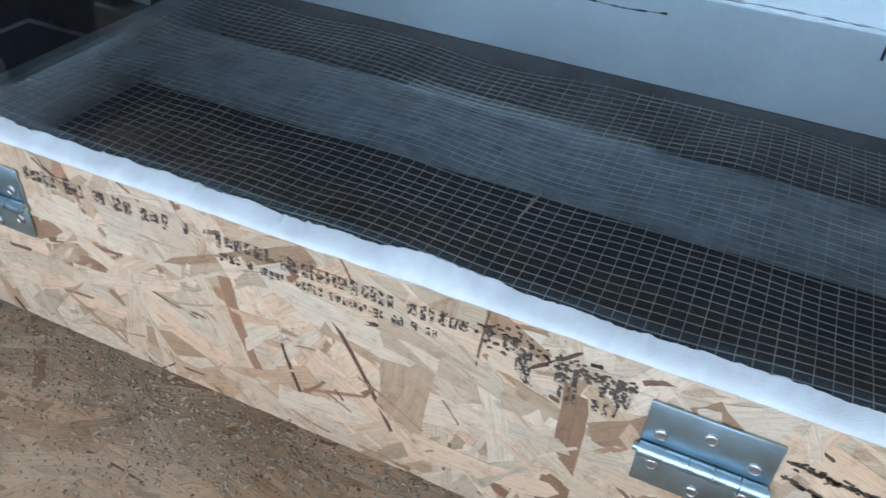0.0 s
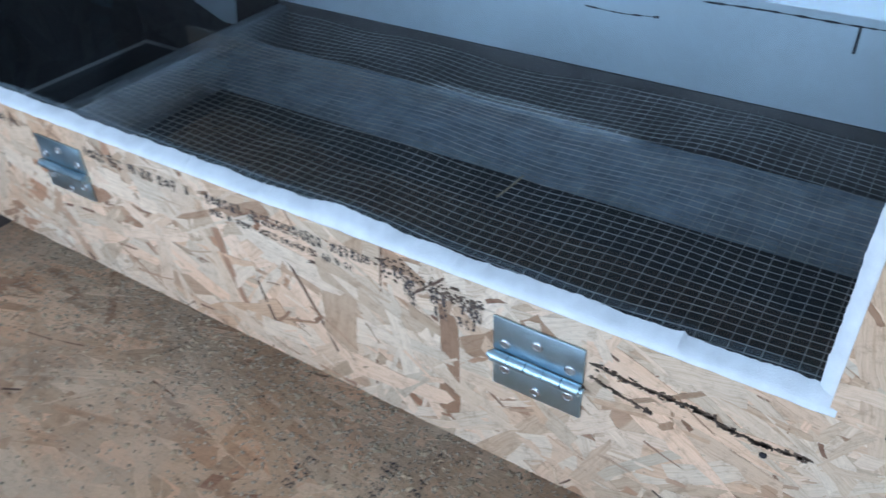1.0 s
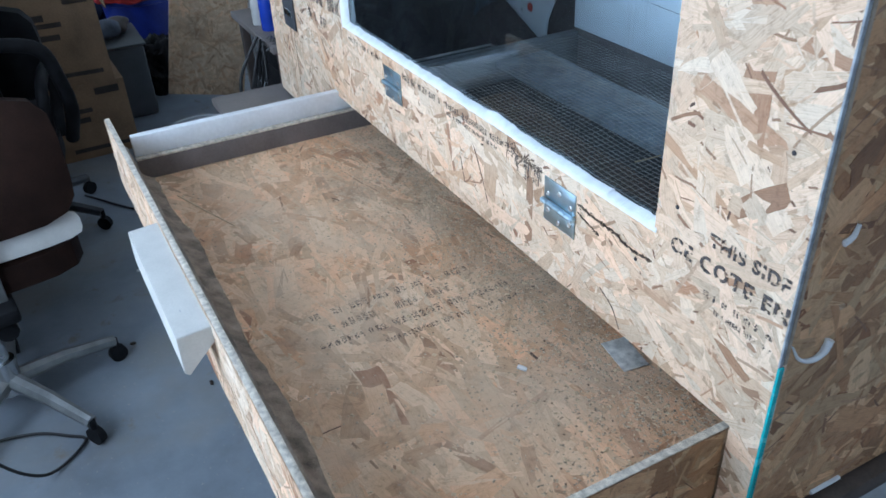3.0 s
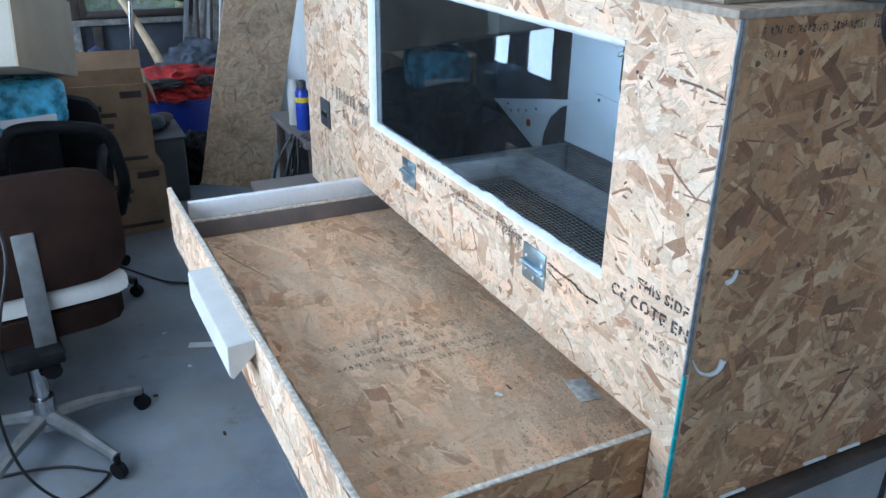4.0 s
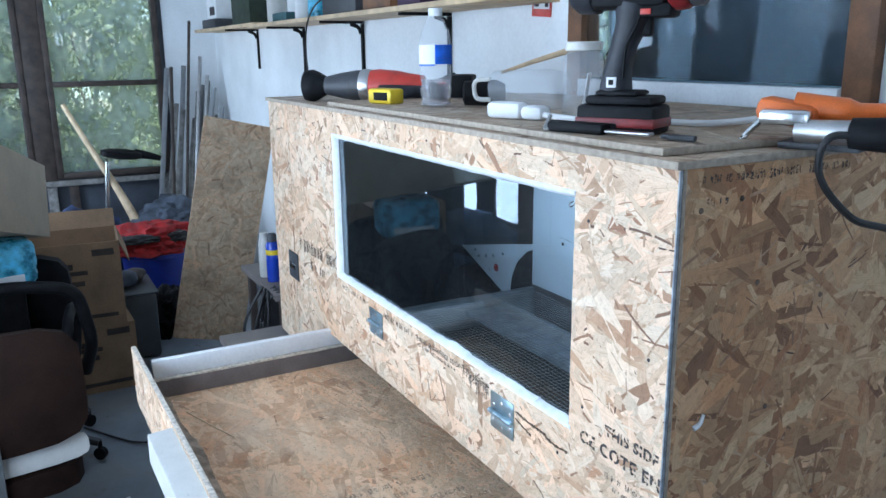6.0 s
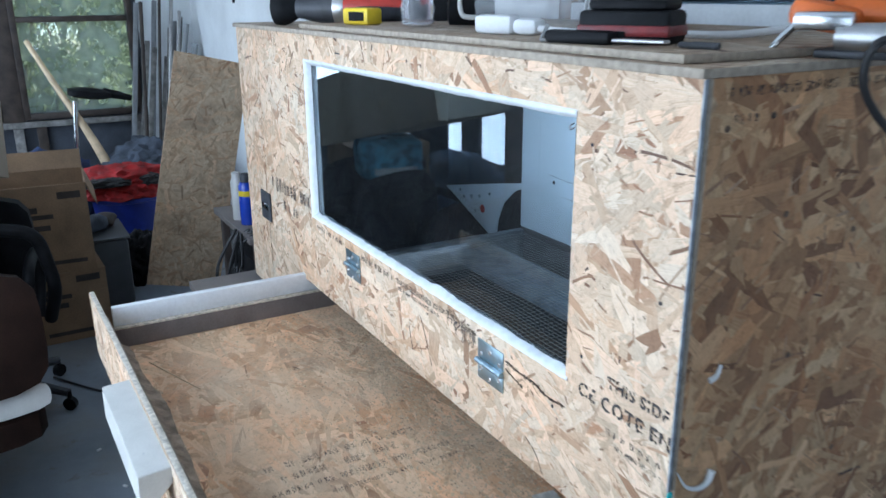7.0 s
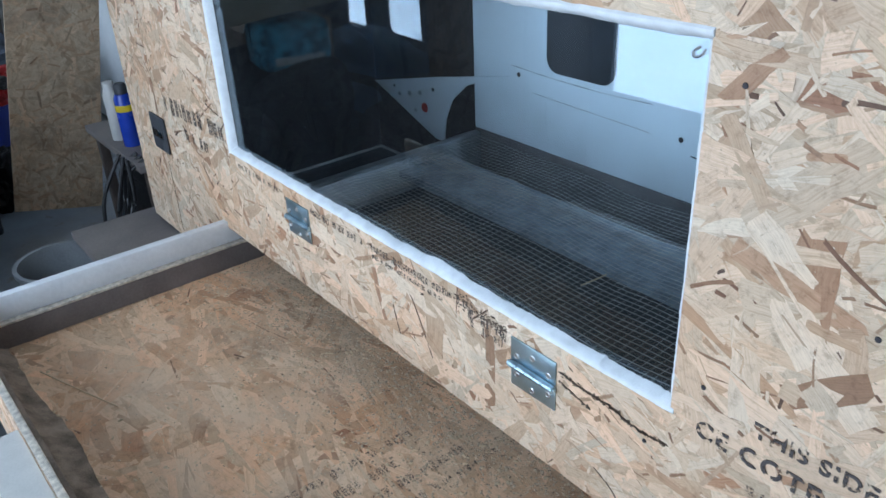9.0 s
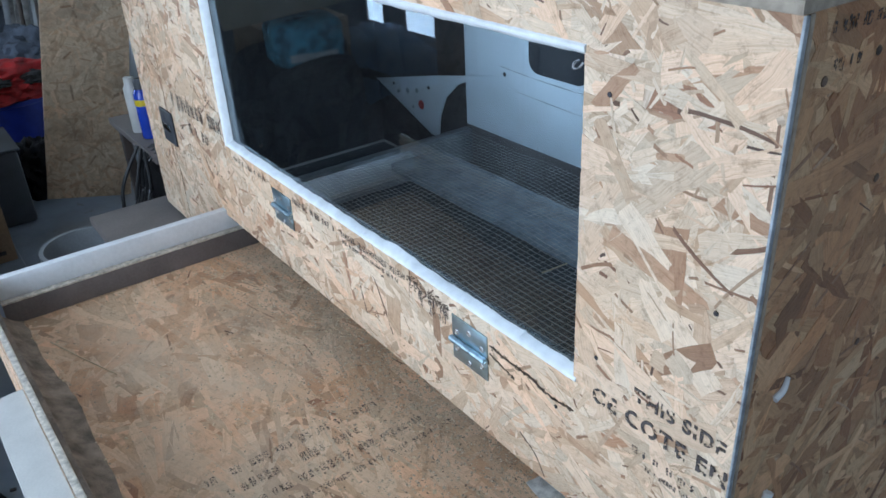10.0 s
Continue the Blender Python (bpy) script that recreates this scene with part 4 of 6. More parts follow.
# ---- table under the box ----
table = thing("table", "dark-edged table with a grey cabinet base under the box", "table", at=(-0.9, 0.35, 0))
part("table_edge", bm_box(0.0, 0.0, 0.735, 0.034, 0.80, 0.767, 0.003), M_DARKWOOD, table, "dark edge strip")
part("tabletop", bm_box(-1.92, -0.20, 0.745, -0.002, 0.80, 0.7695, 0.003), M_GREYTOP, table, "grey-brown laminate top")
part("cabinet_base", bm_box(-1.5, 0.06, 0.0, 0.014, 0.78, 0.734, 0.003), M_CABINET, table, "grey painted base")

# stamps, stains and holes on the front of the box
def stamp(name, text, x, z, size, turn, label, parent, y=-0.0012, ink=None):
    """Stencilled letters lying on a board."""
    c = bpy.data.curves.new(name, "FONT")
    c.body, c.size, c.extrude, c.space_character, c.offset = text, size, 0.0003, 1.16, 0.0007
    o = bpy.data.objects.new(name, c)
    me = bpy.data.meshes.new_from_object(o)
    bpy.data.objects.remove(o)
    me.transform(pose(x, y, z, *turn))
    me.materials.append(ink or M_STAMP)
    ob = new(name, me)
    ob.parent, ob.matrix_parent_inverse = parent, Matrix.Translation(-parent.location)
    return tagged(ob, label)


stamp("stamped_text", "THIS SIDE", -0.112, 1.149, 0.0235, (90, 0, 0), "black stencilled words THIS SIDE", box, ink=worn_ink("rubbed_ink", 0.505))
stamp("stamped_text", "CE COTE EN", -0.172, 1.112, 0.0285, (90, 0, 0), "black stencilled words CE COTE EN", box, ink=worn_ink("lightly_rubbed_ink", 0.52))


def ink_bars(rows, seed, place):
    """Rows of short worn printed bars, one for each letter: (start, end, height, bar height)."""
    rng = random.Random(seed)
    bm = bmesh.new()

    def bar(a, b, w, h, lean):
        q = [(a, b - h / 2), (a + w, b - h / 2), (a + w + lean, b + h / 2), (a + lean, b + h / 2)]
        low = [bm.verts.new(place(u, v, 0.0002)) for u, v in q]
        top = [bm.verts.new(place(u, v, 0.0006)) for u, v in q]
        bm.faces.new(top)
        for k in range(4):
            bm.faces.new((low[k], low[(k + 1) % 4], top[(k + 1) % 4], top[k]))

    for a0, a1, b, h in rows:
        a = a0
        while a < a1:
            w = h * rng.uniform(0.16, 0.5)
            if rng.random() < 0.88:
                bar(a, b + rng.uniform(-0.06, 0.06) * h, w, h * rng.uniform(0.6, 0.95), rng.uniform(-0.06, 0.06) * h)
            a += w + h * rng.uniform(0.10, 0.22) + (h * 0.55 if rng.random() < 0.13 else 0)
    return bm


INK_WORN = worn_ink("patchy_ink", 0.50, 380)
INK_FAINT = worn_ink("faint_patchy_ink", 0.46, 420)


def print_marks(rows, seed, place, parent, label, ink=None):
    return tagged(part("stamp_print", ink_bars(rows, seed, place), ink or INK_WORN, parent, label), kind="stuff")


on_tray = lambda u, v, d: on_floor(v + 0.022, u - 0.010, d)
print_marks([(-0.110, -0.004, 1.083, 0.010), (-0.090, -0.004, 1.066, 0.008)], 1, on_front, box, "faded printed bars")
print_marks([(-1.235, -1.06, 1.100, 0.012), (-0.945, -0.80, 1.097, 0.015), (-0.79, -0.53, 1.098, 0.014), (-0.76, -0.58, 1.083, 0.009), (-0.53, -0.452, 1.088, 0.022), (-0.525, -0.46, 1.072, 0.014)], 2, on_front, box, "row of smudged printed bars")
print_marks([(-1.575, -1.29, 1.150, 0.042), (-1.48, -1.36, 1.098, 0.034)], 3, on_front, box, "row of dark printed bars")
print_marks([(-0.33, -0.03, -0.668, 0.021), (-0.31, -0.08, -0.628, 0.024), (-0.34, 0.02, -0.588, 0.020), (-0.24, 0.05, -0.550, 0.014)], 4, on_tray, tray, "faded printed bars on the drawer bottom", INK_FAINT)


def streak(pts, wide, seed):
    """A dark pitch streak: a thin uneven ribbon on the board."""
    rng = random.Random(seed)
    bm = bmesh.new()
    line = smooth_line([(x, 0, z) for x, z in pts], 10)
    rows = []
    for p in line:
        w = wide * rng.uniform(0.05, 1.0)
        rows.append([bm.verts.new((p.x, -y, p.z + d)) for d, y in ((-w, 0.0002), (-w * 0.5, 0.0008), (w * 0.5, 0.0008), (w, 0.0002))])
    for a, b in zip(rows, rows[1:]):
        for k in range(3):
            bm.faces.new((a[k], a[k + 1], b[k + 1], b[k]))
    return bm


def grains(pts, wide, count, seed, place):
    """Loose dark crumbs scattered along a line on the board."""
    rng = random.Random(seed)
    bm = bmesh.new()
    line = smooth_line([(u, v, 0) for u, v in pts], 12)
    for _ in range(count):
        t = rng.random() * (len(line) - 1.001)
        c = line[int(t)].lerp(line[int(t) + 1], t % 1)
        u, v = c.x + rng.gauss(0, 0.001), c.y + rng.gauss(0, wide)
        w, h, a = rng.uniform(0.0006, 0.0026), rng.uniform(0.0004, 0.0012), rng.uniform(-0.5, 0.5)
        q = [(-w, -h), (w, -h * 0.7), (w * 0.8, h), (-w * 0.9, h * 0.8)]
        q = [(u + x * math.cos(a) - y * math.sin(a), v + x * math.sin(a) + y * math.cos(a)) for x, y in q]
        low = [bm.verts.new(place(x, y, 0.0001)) for x, y in q]
        top = [bm.verts.new(place(x, y, 0.0009)) for x, y in q]
        bm.faces.new(top)
        for k in range(4):
            bm.faces.new((low[k], low[(k + 1) % 4], top[(k + 1) % 4], top[k]))
    return bm


for seed_, pts_, wide_, count_ in ((1, [(-0.362, 1.083), (-0.32, 1.080), (-0.28, 1.079), (-0.245, 1.072), (-0.205, 1.074)], 0.0013, 210),
                                   (2, [(-0.36, 1.070), (-0.335, 1.063), (-0.31, 1.058)], 0.0009, 40),
                                   (3, [(-0.56, 1.102), (-0.50, 1.096), (-0.45, 1.094)], 0.0055, 110)):
    tagged(part("pitch_streak", grains(pts_, wide_, count_, seed_, on_front), M_FADED, box, "dark crumbly streak"), kind="stuff")
part("pitch_streak", streak([(-0.362, 1.083), (-0.32, 1.080), (-0.28, 1.079), (-0.245, 1.072), (-0.205, 1.074)], 0.0009, 1), M_FADED, box)
part("pitch_streak", streak([(-0.36, 1.070), (-0.335, 1.063), (-0.31, 1.058)], 0.0008, 2), M_FADED, box)
part("pitch_streak", streak([(-0.30, 0.975), (-0.27, 0.958), (-0.25, 0.93)], 0.0022, 3), M_FADED, box)
part("pitch_streak", streak([(-1.631, 0.80), (-1.632, 0.88), (-1.630, 0.95), (-1.6325, 1.03)], 0.0016, 4), M_FADED, box)
for hx, hz in ((-0.17, 1.473), (-0.17, 1.171), (-0.232, 1.062), (-0.028, 1.30), (-1.40, 1.53), (-0.70, 1.545), (-0.06, 0.855)):
    part("screw_hole", bm_lathe([(0.0028, 0), (0.0026, 0.0007), (0.0012, 0.0009)], (hx, -0.0001, hz), 12, axis=pose(0, 0, 0, 90, 0, 0)), M_INK, box)

outlet = thing("outlet", "small dark switch plate set in the strand-board front", "outlet", at=(-1.64, 0, 1.06))
part("plate", bm_box(-1.685, -0.006, 1.018, -1.598, -0.0005, 1.105, 0.003), M_GREYPL, outlet)
part("rocker", bm_box(-1.672, -0.009, 1.052, -1.611, -0.0062, 1.070, 0.002), M_CHROME, outlet, "pale rocker")

print_marks([(0.04, 0.34, 1.556, 0.014), (0.42, 0.70, 1.555, 0.012), (0.05, 0.09, 1.525, 0.012)], 7, on_side, box, "dark stamped dashes along the panel top")
for hy, hz in ((0.115, 1.525), (0.04, 1.515), (0.16, 1.40), (0.30, 1.36), (0.20, 1.20), (0.33, 1.02)):
    part("knot_mark", bm_lathe([(0.0045, 0), (0.004, 0.0008), (0.0015, 0.001)], (PT, hy, hz), 9, axis=pose(0, 0, 0, 0, 90, 0)), M_FADED, box)

# caulk smears on the end panel
part("caulk_smear", bm_tube(smooth_line([(0.0130, 0.012, 1.080), (0.0135, 0.028, 1.056), (0.0145, 0.050, 1.046), (0.0150, 0.066, 1.051), (0.0145, 0.073, 1.066)], 8), lambda t: 0.0012 + 0.0045 * t, 8), M_CAULK, box, "hooked white caulk smear")
part("caulk_smear", bm_tube(smooth_line([(0.0130, 0.052, 1.200), (0.0138, 0.064, 1.205), (0.0132, 0.070, 1.218)], 6), lambda t: 0.0042 - 0.0018 * t, 8), M_CAULK, box)
for cy in (0.13, 0.33, 0.42, 0.60):
    part("caulk_smear", bm_tube(smooth_line([(0.0125, cy, 0.776), (0.0135, cy + 0.03, 0.777), (0.0125, cy + 0.055, 0.775)], 5), 0.0035, 6), M_CAULK, box)

# loose board and things on top of the box
TZ = ZT + 0.0115
board = thing("loose_board", "weathered strand-board sheet lying on the box top", "board", at=(-0.7, 0.35, TZ))
part("sheet", bm_turn(bm_box(-1.30, 0.012, TZ + 0.0005, -0.035, 0.70, TZ + 0.0115, 0.0015), pose(0, 0, 0)), M_TOP, board)
part("edge_strip", bm_box(-1.30, 0.0102, TZ + 0.001, -0.035, 0.0119, TZ + 0.0110, 0.0004), M_GREYEDGE, board, "grey worn board edge")
part("edge_strip", bm_box(-0.0349, 0.0102, TZ + 0.001, -0.0332, 0.70, TZ + 0.0110, 0.0004), M_GREYEDGE, board)
BZ = TZ + 0.0118


def saw(at, turn):
    t = thing("reciprocating_saw", "red, grey and black cordless saw lying on the box", "power tool", at=at)
    m = pose(*at, 0, 0, turn)
    along = pose(0, 0, 0, 0, 90, 0)

    def body(prof, mat, name, label=""):
        part(name, bm_turn(bm_lathe(prof, (0, 0, 0), 20, axis=along), m @ Matrix.Translation((0, 0, 0.045))), mat, t, label)

    body([(0.030, -0.235), (0.044, -0.228), (0.046, -0.205), (0.040, -0.190), (0.026, -0.165)], M_BLACK, "nose", "black flared end")
    body([(0.026, -0.166), (0.036, -0.12), (0.043, -0.075), (0.044, -0.055)], M_GREYPL, "gear_case", "dark grey body")
    body([(0.0445, -0.0555), (0.046, -0.05), (0.046, -0.03), (0.0445, -0.0255)], M_STEEL, "collar")
    body([(0.044, -0.026), (0.046, 0.0), (0.042, 0.05), (0.034, 0.09), (0.028, 0.13)], M_RED, "motor_housing", "red plastic housing")
    part("handle", bm_turn(bm_tube(smooth_line([(0.06, 0, 0.035), (0.12, 0.01, 0.03), (0.18, 0.02, 0.045), (0.22, 0.02, 0.06)], 6), 0.022, 12), m), M_BLACK, t)
    part("trigger_grip", bm_turn(bm_tube(smooth_line([(0.015, -0.050, 0.024), (0.08, -0.052, 0.028), (0.14, -0.030, 0.030), (0.20, 0.0, 0.035)], 6), lambda t: 0.021 + 0.004 * math.cos(5 * t), 12), m), M_RUBBER, t, "black rubber grip")
    part("battery", bm_turn(bm_box(0.19, -0.02, 0.0, 0.27, 0.06, 0.075, 0.008), m), M_BLACK, t)


saw((-1.385, 0.205, TZ), 48)
tapem = thing("tape_measure", "yellow and black tape measure lying on the board", "tape measure", at=(-1.13, 0.085, BZ))
part("case", bm_turn(bm_box(-0.036, -0.02, 0.0, 0.036, 0.02, 0.034, 0.006), pose(-1.118, 0.10, BZ, 0, 0, 18) @ Matrix.Diagonal((1.2, 1.2, 1.1, 1))), M_YELLOW, tapem)
part("label_band", bm_turn(bm_box(-0.016, -0.0212, 0.008, 0.026, -0.0195, 0.026, 0.0008), pose(-1.118, 0.10, BZ, 0, 0, 18) @ Matrix.Diagonal((1.2, 1.2, 1.1, 1))), M_BLACK, tapem)


def bottle(x, y, z):
    b = thing("water_bottle", "half-full clear plastic water bottle with a blue label", "bottle", at=(x, y, z))
    fit = Matrix.Translation((x, y, z)) @ Matrix.Diagonal((1.10, 1.10, 0.945, 1)) @ Matrix.Translation((-x, -y, -z))
    part("body", bm_turn(bm_lathe([(0.024, 0.0), (0.033, 0.006), (0.031, 0.02), (0.034, 0.04), (0.031, 0.055), (0.034, 0.075), (0.033, 0.09), (0.034, 0.15), (0.031, 0.175), (0.018, 0.208), (0.0125, 0.216), (0.0125, 0.222)], (x, y, z), 28), fit), M_MILKY, b)
    part("water", bm_turn(bm_lathe([(0.021, 0.004), (0.0295, 0.008), (0.0285, 0.02), (0.031, 0.04), (0.0285, 0.055), (0.030, 0.066), (0.001, 0.067)], (x, y, z), 24), fit), M_WATER, b)

    def sleeve(a0, a1, z0, z1, r):
        bm = bmesh.new()
        n = 16
        cols = []
        for k in range(n + 1):
            a = math.radians(a0 + (a1 - a0) * k / n)
            cols.append([bm.verts.new((x + q * math.cos(a), y + q * math.sin(a), z + h)) for q, h in ((r, z0), (r, z1), (r - 0.0006, z1), (r - 0.0006, z0))])
        for p, q in zip(cols, cols[1:]):
            for k in range(4):
                bm.faces.new((p[k], q[k], q[(k + 1) % 4], p[(k + 1) % 4]))
        return bm

    M_BLUELABEL = plain("blue_label", (0.015, 0.12, 0.60), 0.35, vary=0.2, scale=30)
    part("label_sleeve", bm_turn(sleeve(-30, 150, 0.104, 0.150, 0.0352), fit), M_BLUELABEL, b, "blue printed sleeve")
    part("label_sleeve", bm_turn(sleeve(-210, -30, 0.104, 0.150, 0.0350), fit), M_PAPER, b, "white printed sleeve")
    part("label_line", bm_turn(sleeve(-200, -32, 0.100, 0.1036, 0.0354), fit), M_BLUELABEL, b)
    part("cap", bm_turn(bm_lathe([(0.0142, 0.218), (0.0150, 0.220), (0.0150, 0.234), (0.0138, 0.236)], (x, y, z), 24), fit), M_WHITE, b)


bottle(-0.93, 0.145, BZ)
jar = thing("plastic_jug", "clear plastic jug lying on its side on the board", "jug", at=(-0.72, 0.26, BZ))
part("body", bm_turn(bm_lathe([(0.030, -0.085), (0.040, -0.078), (0.042, 0.0), (0.043, 0.07), (0.040, 0.085)], (0, 0, 0.044), 24, axis=pose(0, 0, 0, 0, 90, 0)), pose(-0.72, 0.26, BZ, 0, 0, 24)), M_MILKY, jar)
part("handle", bm_turn(bm_tube(smooth_line([(-0.085, -0.02, 0.02), (-0.115, -0.03, 0.025), (-0.118, -0.03, 0.06), (-0.085, -0.02, 0.066)], 6), 0.005, 8), pose(-0.72, 0.26, BZ, 0, 0, 24)), M_SHELL, jar)
plug = thing("power_adapter", "white plastic power adapter with its cord", "adapter", at=(-0.50, 0.10, BZ))
part("body", bm_turn(bm_rounded(0.085, 0.036, 0.032, 0.009, (0, 0, 0.016)), pose(-0.55, 0.10, BZ, 0, 0, 14)), M_PAPER, plug)
part("strain_relief", bm_turn(bm_rounded(0.05, 0.040, 0.028, 0.012, (0, 0, 0.014)), pose(-0.483, 0.118, BZ, 0, 0, 20)), M_PAPER, plug)
part("cord", bm_tube(smooth_line([(-0.50, 0.11, BZ + 0.016), (-0.44, 0.125, BZ + 0.010), (-0.36, 0.15, BZ + 0.007), (-0.28, 0.22, BZ + 0.007), (-0.20, 0.28, BZ + 0.007), (-0.13, 0.33, BZ + 0.018), (-0.08, 0.37, BZ + 0.022), (-0.05, 0.42, BZ + 0.007)], 8), 0.0055, 8), M_PAPER, plug)
brush = thing("black_tool_grip", "black rubber tool grip lying on the board edge", "hand tool", at=(-0.73, 0.2, BZ))
part("grip", bm_turn(bm_lathe([(0.016, -0.05), (0.028, -0.045), (0.03, 0.03), (0.02, 0.05)], (0, 0, 0.031), 18, axis=pose(0, 0, 0, 0, 90, 60)), pose(-0.87, 0.24, BZ)), M_BLACK, brush)


def drill(x, y, z, turn):
    """A cordless drill standing on its battery."""
    d = thing("cordless_drill", "black and dark red cordless drill standing on its battery", "power tool", at=(x, y, z))
    m = pose(x, y, z, 0, 0, turn)
    along = pose(0, 0, 0, 0, 90, 0)
    H = 0.222

    def barrel(name, prof, mat, label=""):
        part(name, bm_turn(bm_lathe(prof, (0, 0, H), 26, axis=along), m), mat, d, label)

    pack = part("battery", bm_turn(bm_box(-0.066, -0.037, 0.0, 0.062, 0.037, 0.044, 0.007), m), M_BLACK, d)
    part("battery_band", bm_turn(bm_box(-0.0672, -0.0385, 0.010, 0.0632, 0.0385, 0.025, 0.003), m), M_DARKRED, pack, "dark red band")
    part("latch", bm_turn(bm_box(-0.030, -0.0398, 0.004, 0.004, -0.0372, 0.017, 0.002), m), M_BLACK, pack)
    foot = bm_box(-0.054, -0.033, 0.0443, 0.056, 0.033, 0.058, 0.006)
    bm_box(-0.040, -0.028, 0.0575, 0.030, 0.028, 0.066, 0.006, foot)
    part("foot", bm_turn(foot, m), M_BLACK, d)
    part("grip", bm_turn(bm_tube(smooth_line([(-0.016, 0, 0.058), (-0.014, 0, 0.09), (-0.006, 0, 0.13), (0.006, 0, 0.165), (0.012, 0, 0.195)], 6), lambda t: 0.0225 + 0.003 * math.cos(6 * t) + 0.008 * t ** 3, 16), m), M_RUBBER, d, "dark ribbed rubber grip")
    part("grip_seam", bm_turn(bm_tube(smooth_line([(0.004, -0.0205, 0.085), (0.008, -0.0225, 0.13), (0.022, -0.0235, 0.16), (0.030, -0.020, 0.185)], 6), 0.0022, 6), m), M_BLACK, d)
    part("trigger", bm_turn(bm_box(0.022, -0.009, 0.145, 0.040, 0.009, 0.180, 0.006), m), M_BLACK, d)
    part("trigger_housing", bm_turn(bm_box(0.000, -0.026, 0.172, 0.075, 0.026, 0.194, 0.008), m), M_BLACK, d)
    part("motor_housing", bm_turn(bm_box(-0.060, -0.034, H - 0.036, 0.070, 0.034, H + 0.036, 0.016), m), M_BLACK, d)
    barrel("rear_cap", [(0.020, -0.092), (0.034, -0.088), (0.041, -0.078), (0.042, -0.050), (0.038, -0.046)], M_RUBBER, "rubber rear cap")
    for k in range(4):
        part("vent_slot", bm_turn(bm_box(-0.044 + k * 0.009, -0.0352, H - 0.020, -0.040 + k * 0.009, -0.0338, H + 0.018, 0.0006), m), M_GREYPL, d)
    part("side_label", bm_turn(bm_box(-0.004, -0.0358, H - 0.016, 0.058, -0.0338, H + 0.012, 0.0008), m), M_BADGE, d, "grey-blue printed label")
    # Red block painted in for the glint of the drill's small light.
    part("led_glint", bm_turn(bm_box(0.030, -0.0290, 0.177, 0.046, -0.0262, 0.185, 0.001), m), M_RED, d, "small red spot painted for the glint of the drill's light")
    barrel("gear_case", [(0.034, 0.068), (0.040, 0.074), (0.039, 0.092), (0.035, 0.098)], M_DARKRED, "dark red nose ring")
    barrel("clutch_ring", [(0.033, 0.0985), (0.035, 0.101), (0.034, 0.116), (0.029, 0.119)], M_GREYPL)
    barrel("chuck", [(0.024, 0.1195), (0.025, 0.127), (0.022, 0.142), (0.012, 0.156)], M_STEEL)
    part("bit", bm_turn(bm_cyl((0.154, 0, H), (0.205, 0, H), 0.0035, sides=8), m), M_STEEL, d)
    badge = part("badge", bm_turn(bm_box(-0.021, -0.0262, 0.070, -0.005, -0.0225, 0.086, 0.0008), m), M_PAPER, d, "small white square badge")
    part("badge_centre", bm_turn(bm_box(-0.017, -0.0268, 0.074, -0.009, -0.0263, 0.082, 0.0002), m), M_BLACK, badge)


drill(-0.222, 0.105, BZ, 26)
bag = thing("plastic_jar", "clear plastic jar standing behind the drill", "jar", at=(-0.475, 0.22, BZ))
part("body", bm_lathe([(0.034, 0), (0.038, 0.005), (0.036, 0.06), (0.037, 0.11), (0.032, 0.125)], (-0.475, 0.22, BZ), 22), M_MILKY, bag)
part("lid", bm_lathe([(0.033, 0.1255), (0.035, 0.127), (0.035, 0.140), (0.033, 0.142)], (-0.475, 0.22, BZ), 22), M_SHELL, bag)
part("paper_insert", bm_turn(bm_box(-0.001, -0.016, 0.012, 0.001, 0.020, 0.085, 0.0004), pose(-0.475, 0.22, BZ, 0, 8, 42)), M_PAPER, bag, "white paper inside")
knife = thing("folding_knife", "black-handled folding tool lying on the board", "hand tool", at=(-0.2, 0.03, BZ))
part("handle", bm_turn(bm_rounded(0.11, 0.026, 0.018, 0.007, (0, 0, 0.009)), pose(-0.255, 0.040, BZ, 0, 0, 14)), M_BLACK, knife)
part("blade", bm_turn(bm_box(0.056, -0.008, 0.004, 0.135, 0.008, 0.009, 0.002), pose(-0.255, 0.040, BZ, 0, 0, 14)), M_STEEL, knife)
key = thing("hex_key", "small bent steel hex key on the board edge", "hand tool", at=(-0.31, 0.02, BZ))
part("shaft", bm_tube(smooth_line([(-0.335, 0.045, BZ + 0.022), (-0.318, 0.022, BZ + 0.004), (-0.300, 0.018, BZ + 0.004)], 4), 0.003, 8), M_STEEL, key)
for k, (kx, ky) in enumerate(((-0.095, 0.085), (-0.085, 0.096), (-0.075, 0.078))):
    b = thing("drill_bit", "short dark steel drill bit on the board", "drill bit", "drill bits", (kx, ky, BZ))
    part("shank", bm_cyl((kx - 0.02, ky, BZ + 0.004), (kx + 0.018, ky + 0.006 * k, BZ + 0.004), 0.0038, sides=8), M_GREYPL, b)

OX, OY = 0.075, 0.095
OM = Matrix.Translation((OX, OY, 0))
caulker = thing("orange_hand_tool", "orange-handled tool with a bright steel frame and black cable", "power tool", at=(-0.04, 0.2, TZ))
part("handle", bm_turn(bm_tube(smooth_line([(-0.10, 0.155, TZ + 0.058), (-0.03, 0.20, TZ + 0.050), (0.03, 0.30, TZ + 0.050), (0.06, 0.42, TZ + 0.050)], 6), lambda t: 0.0135 + 0.006 * (t < 0.3), 12), OM), M_ORANGE, caulker, "orange plastic handle")
part("housing", bm_turn(bm_turn(bm_rounded(0.085, 0.05, 0.035, 0.012, (0, 0, 0)), pose(-0.105, 0.150, TZ + 0.048, 0, 10, 25)), OM), M_ORANGE, caulker)
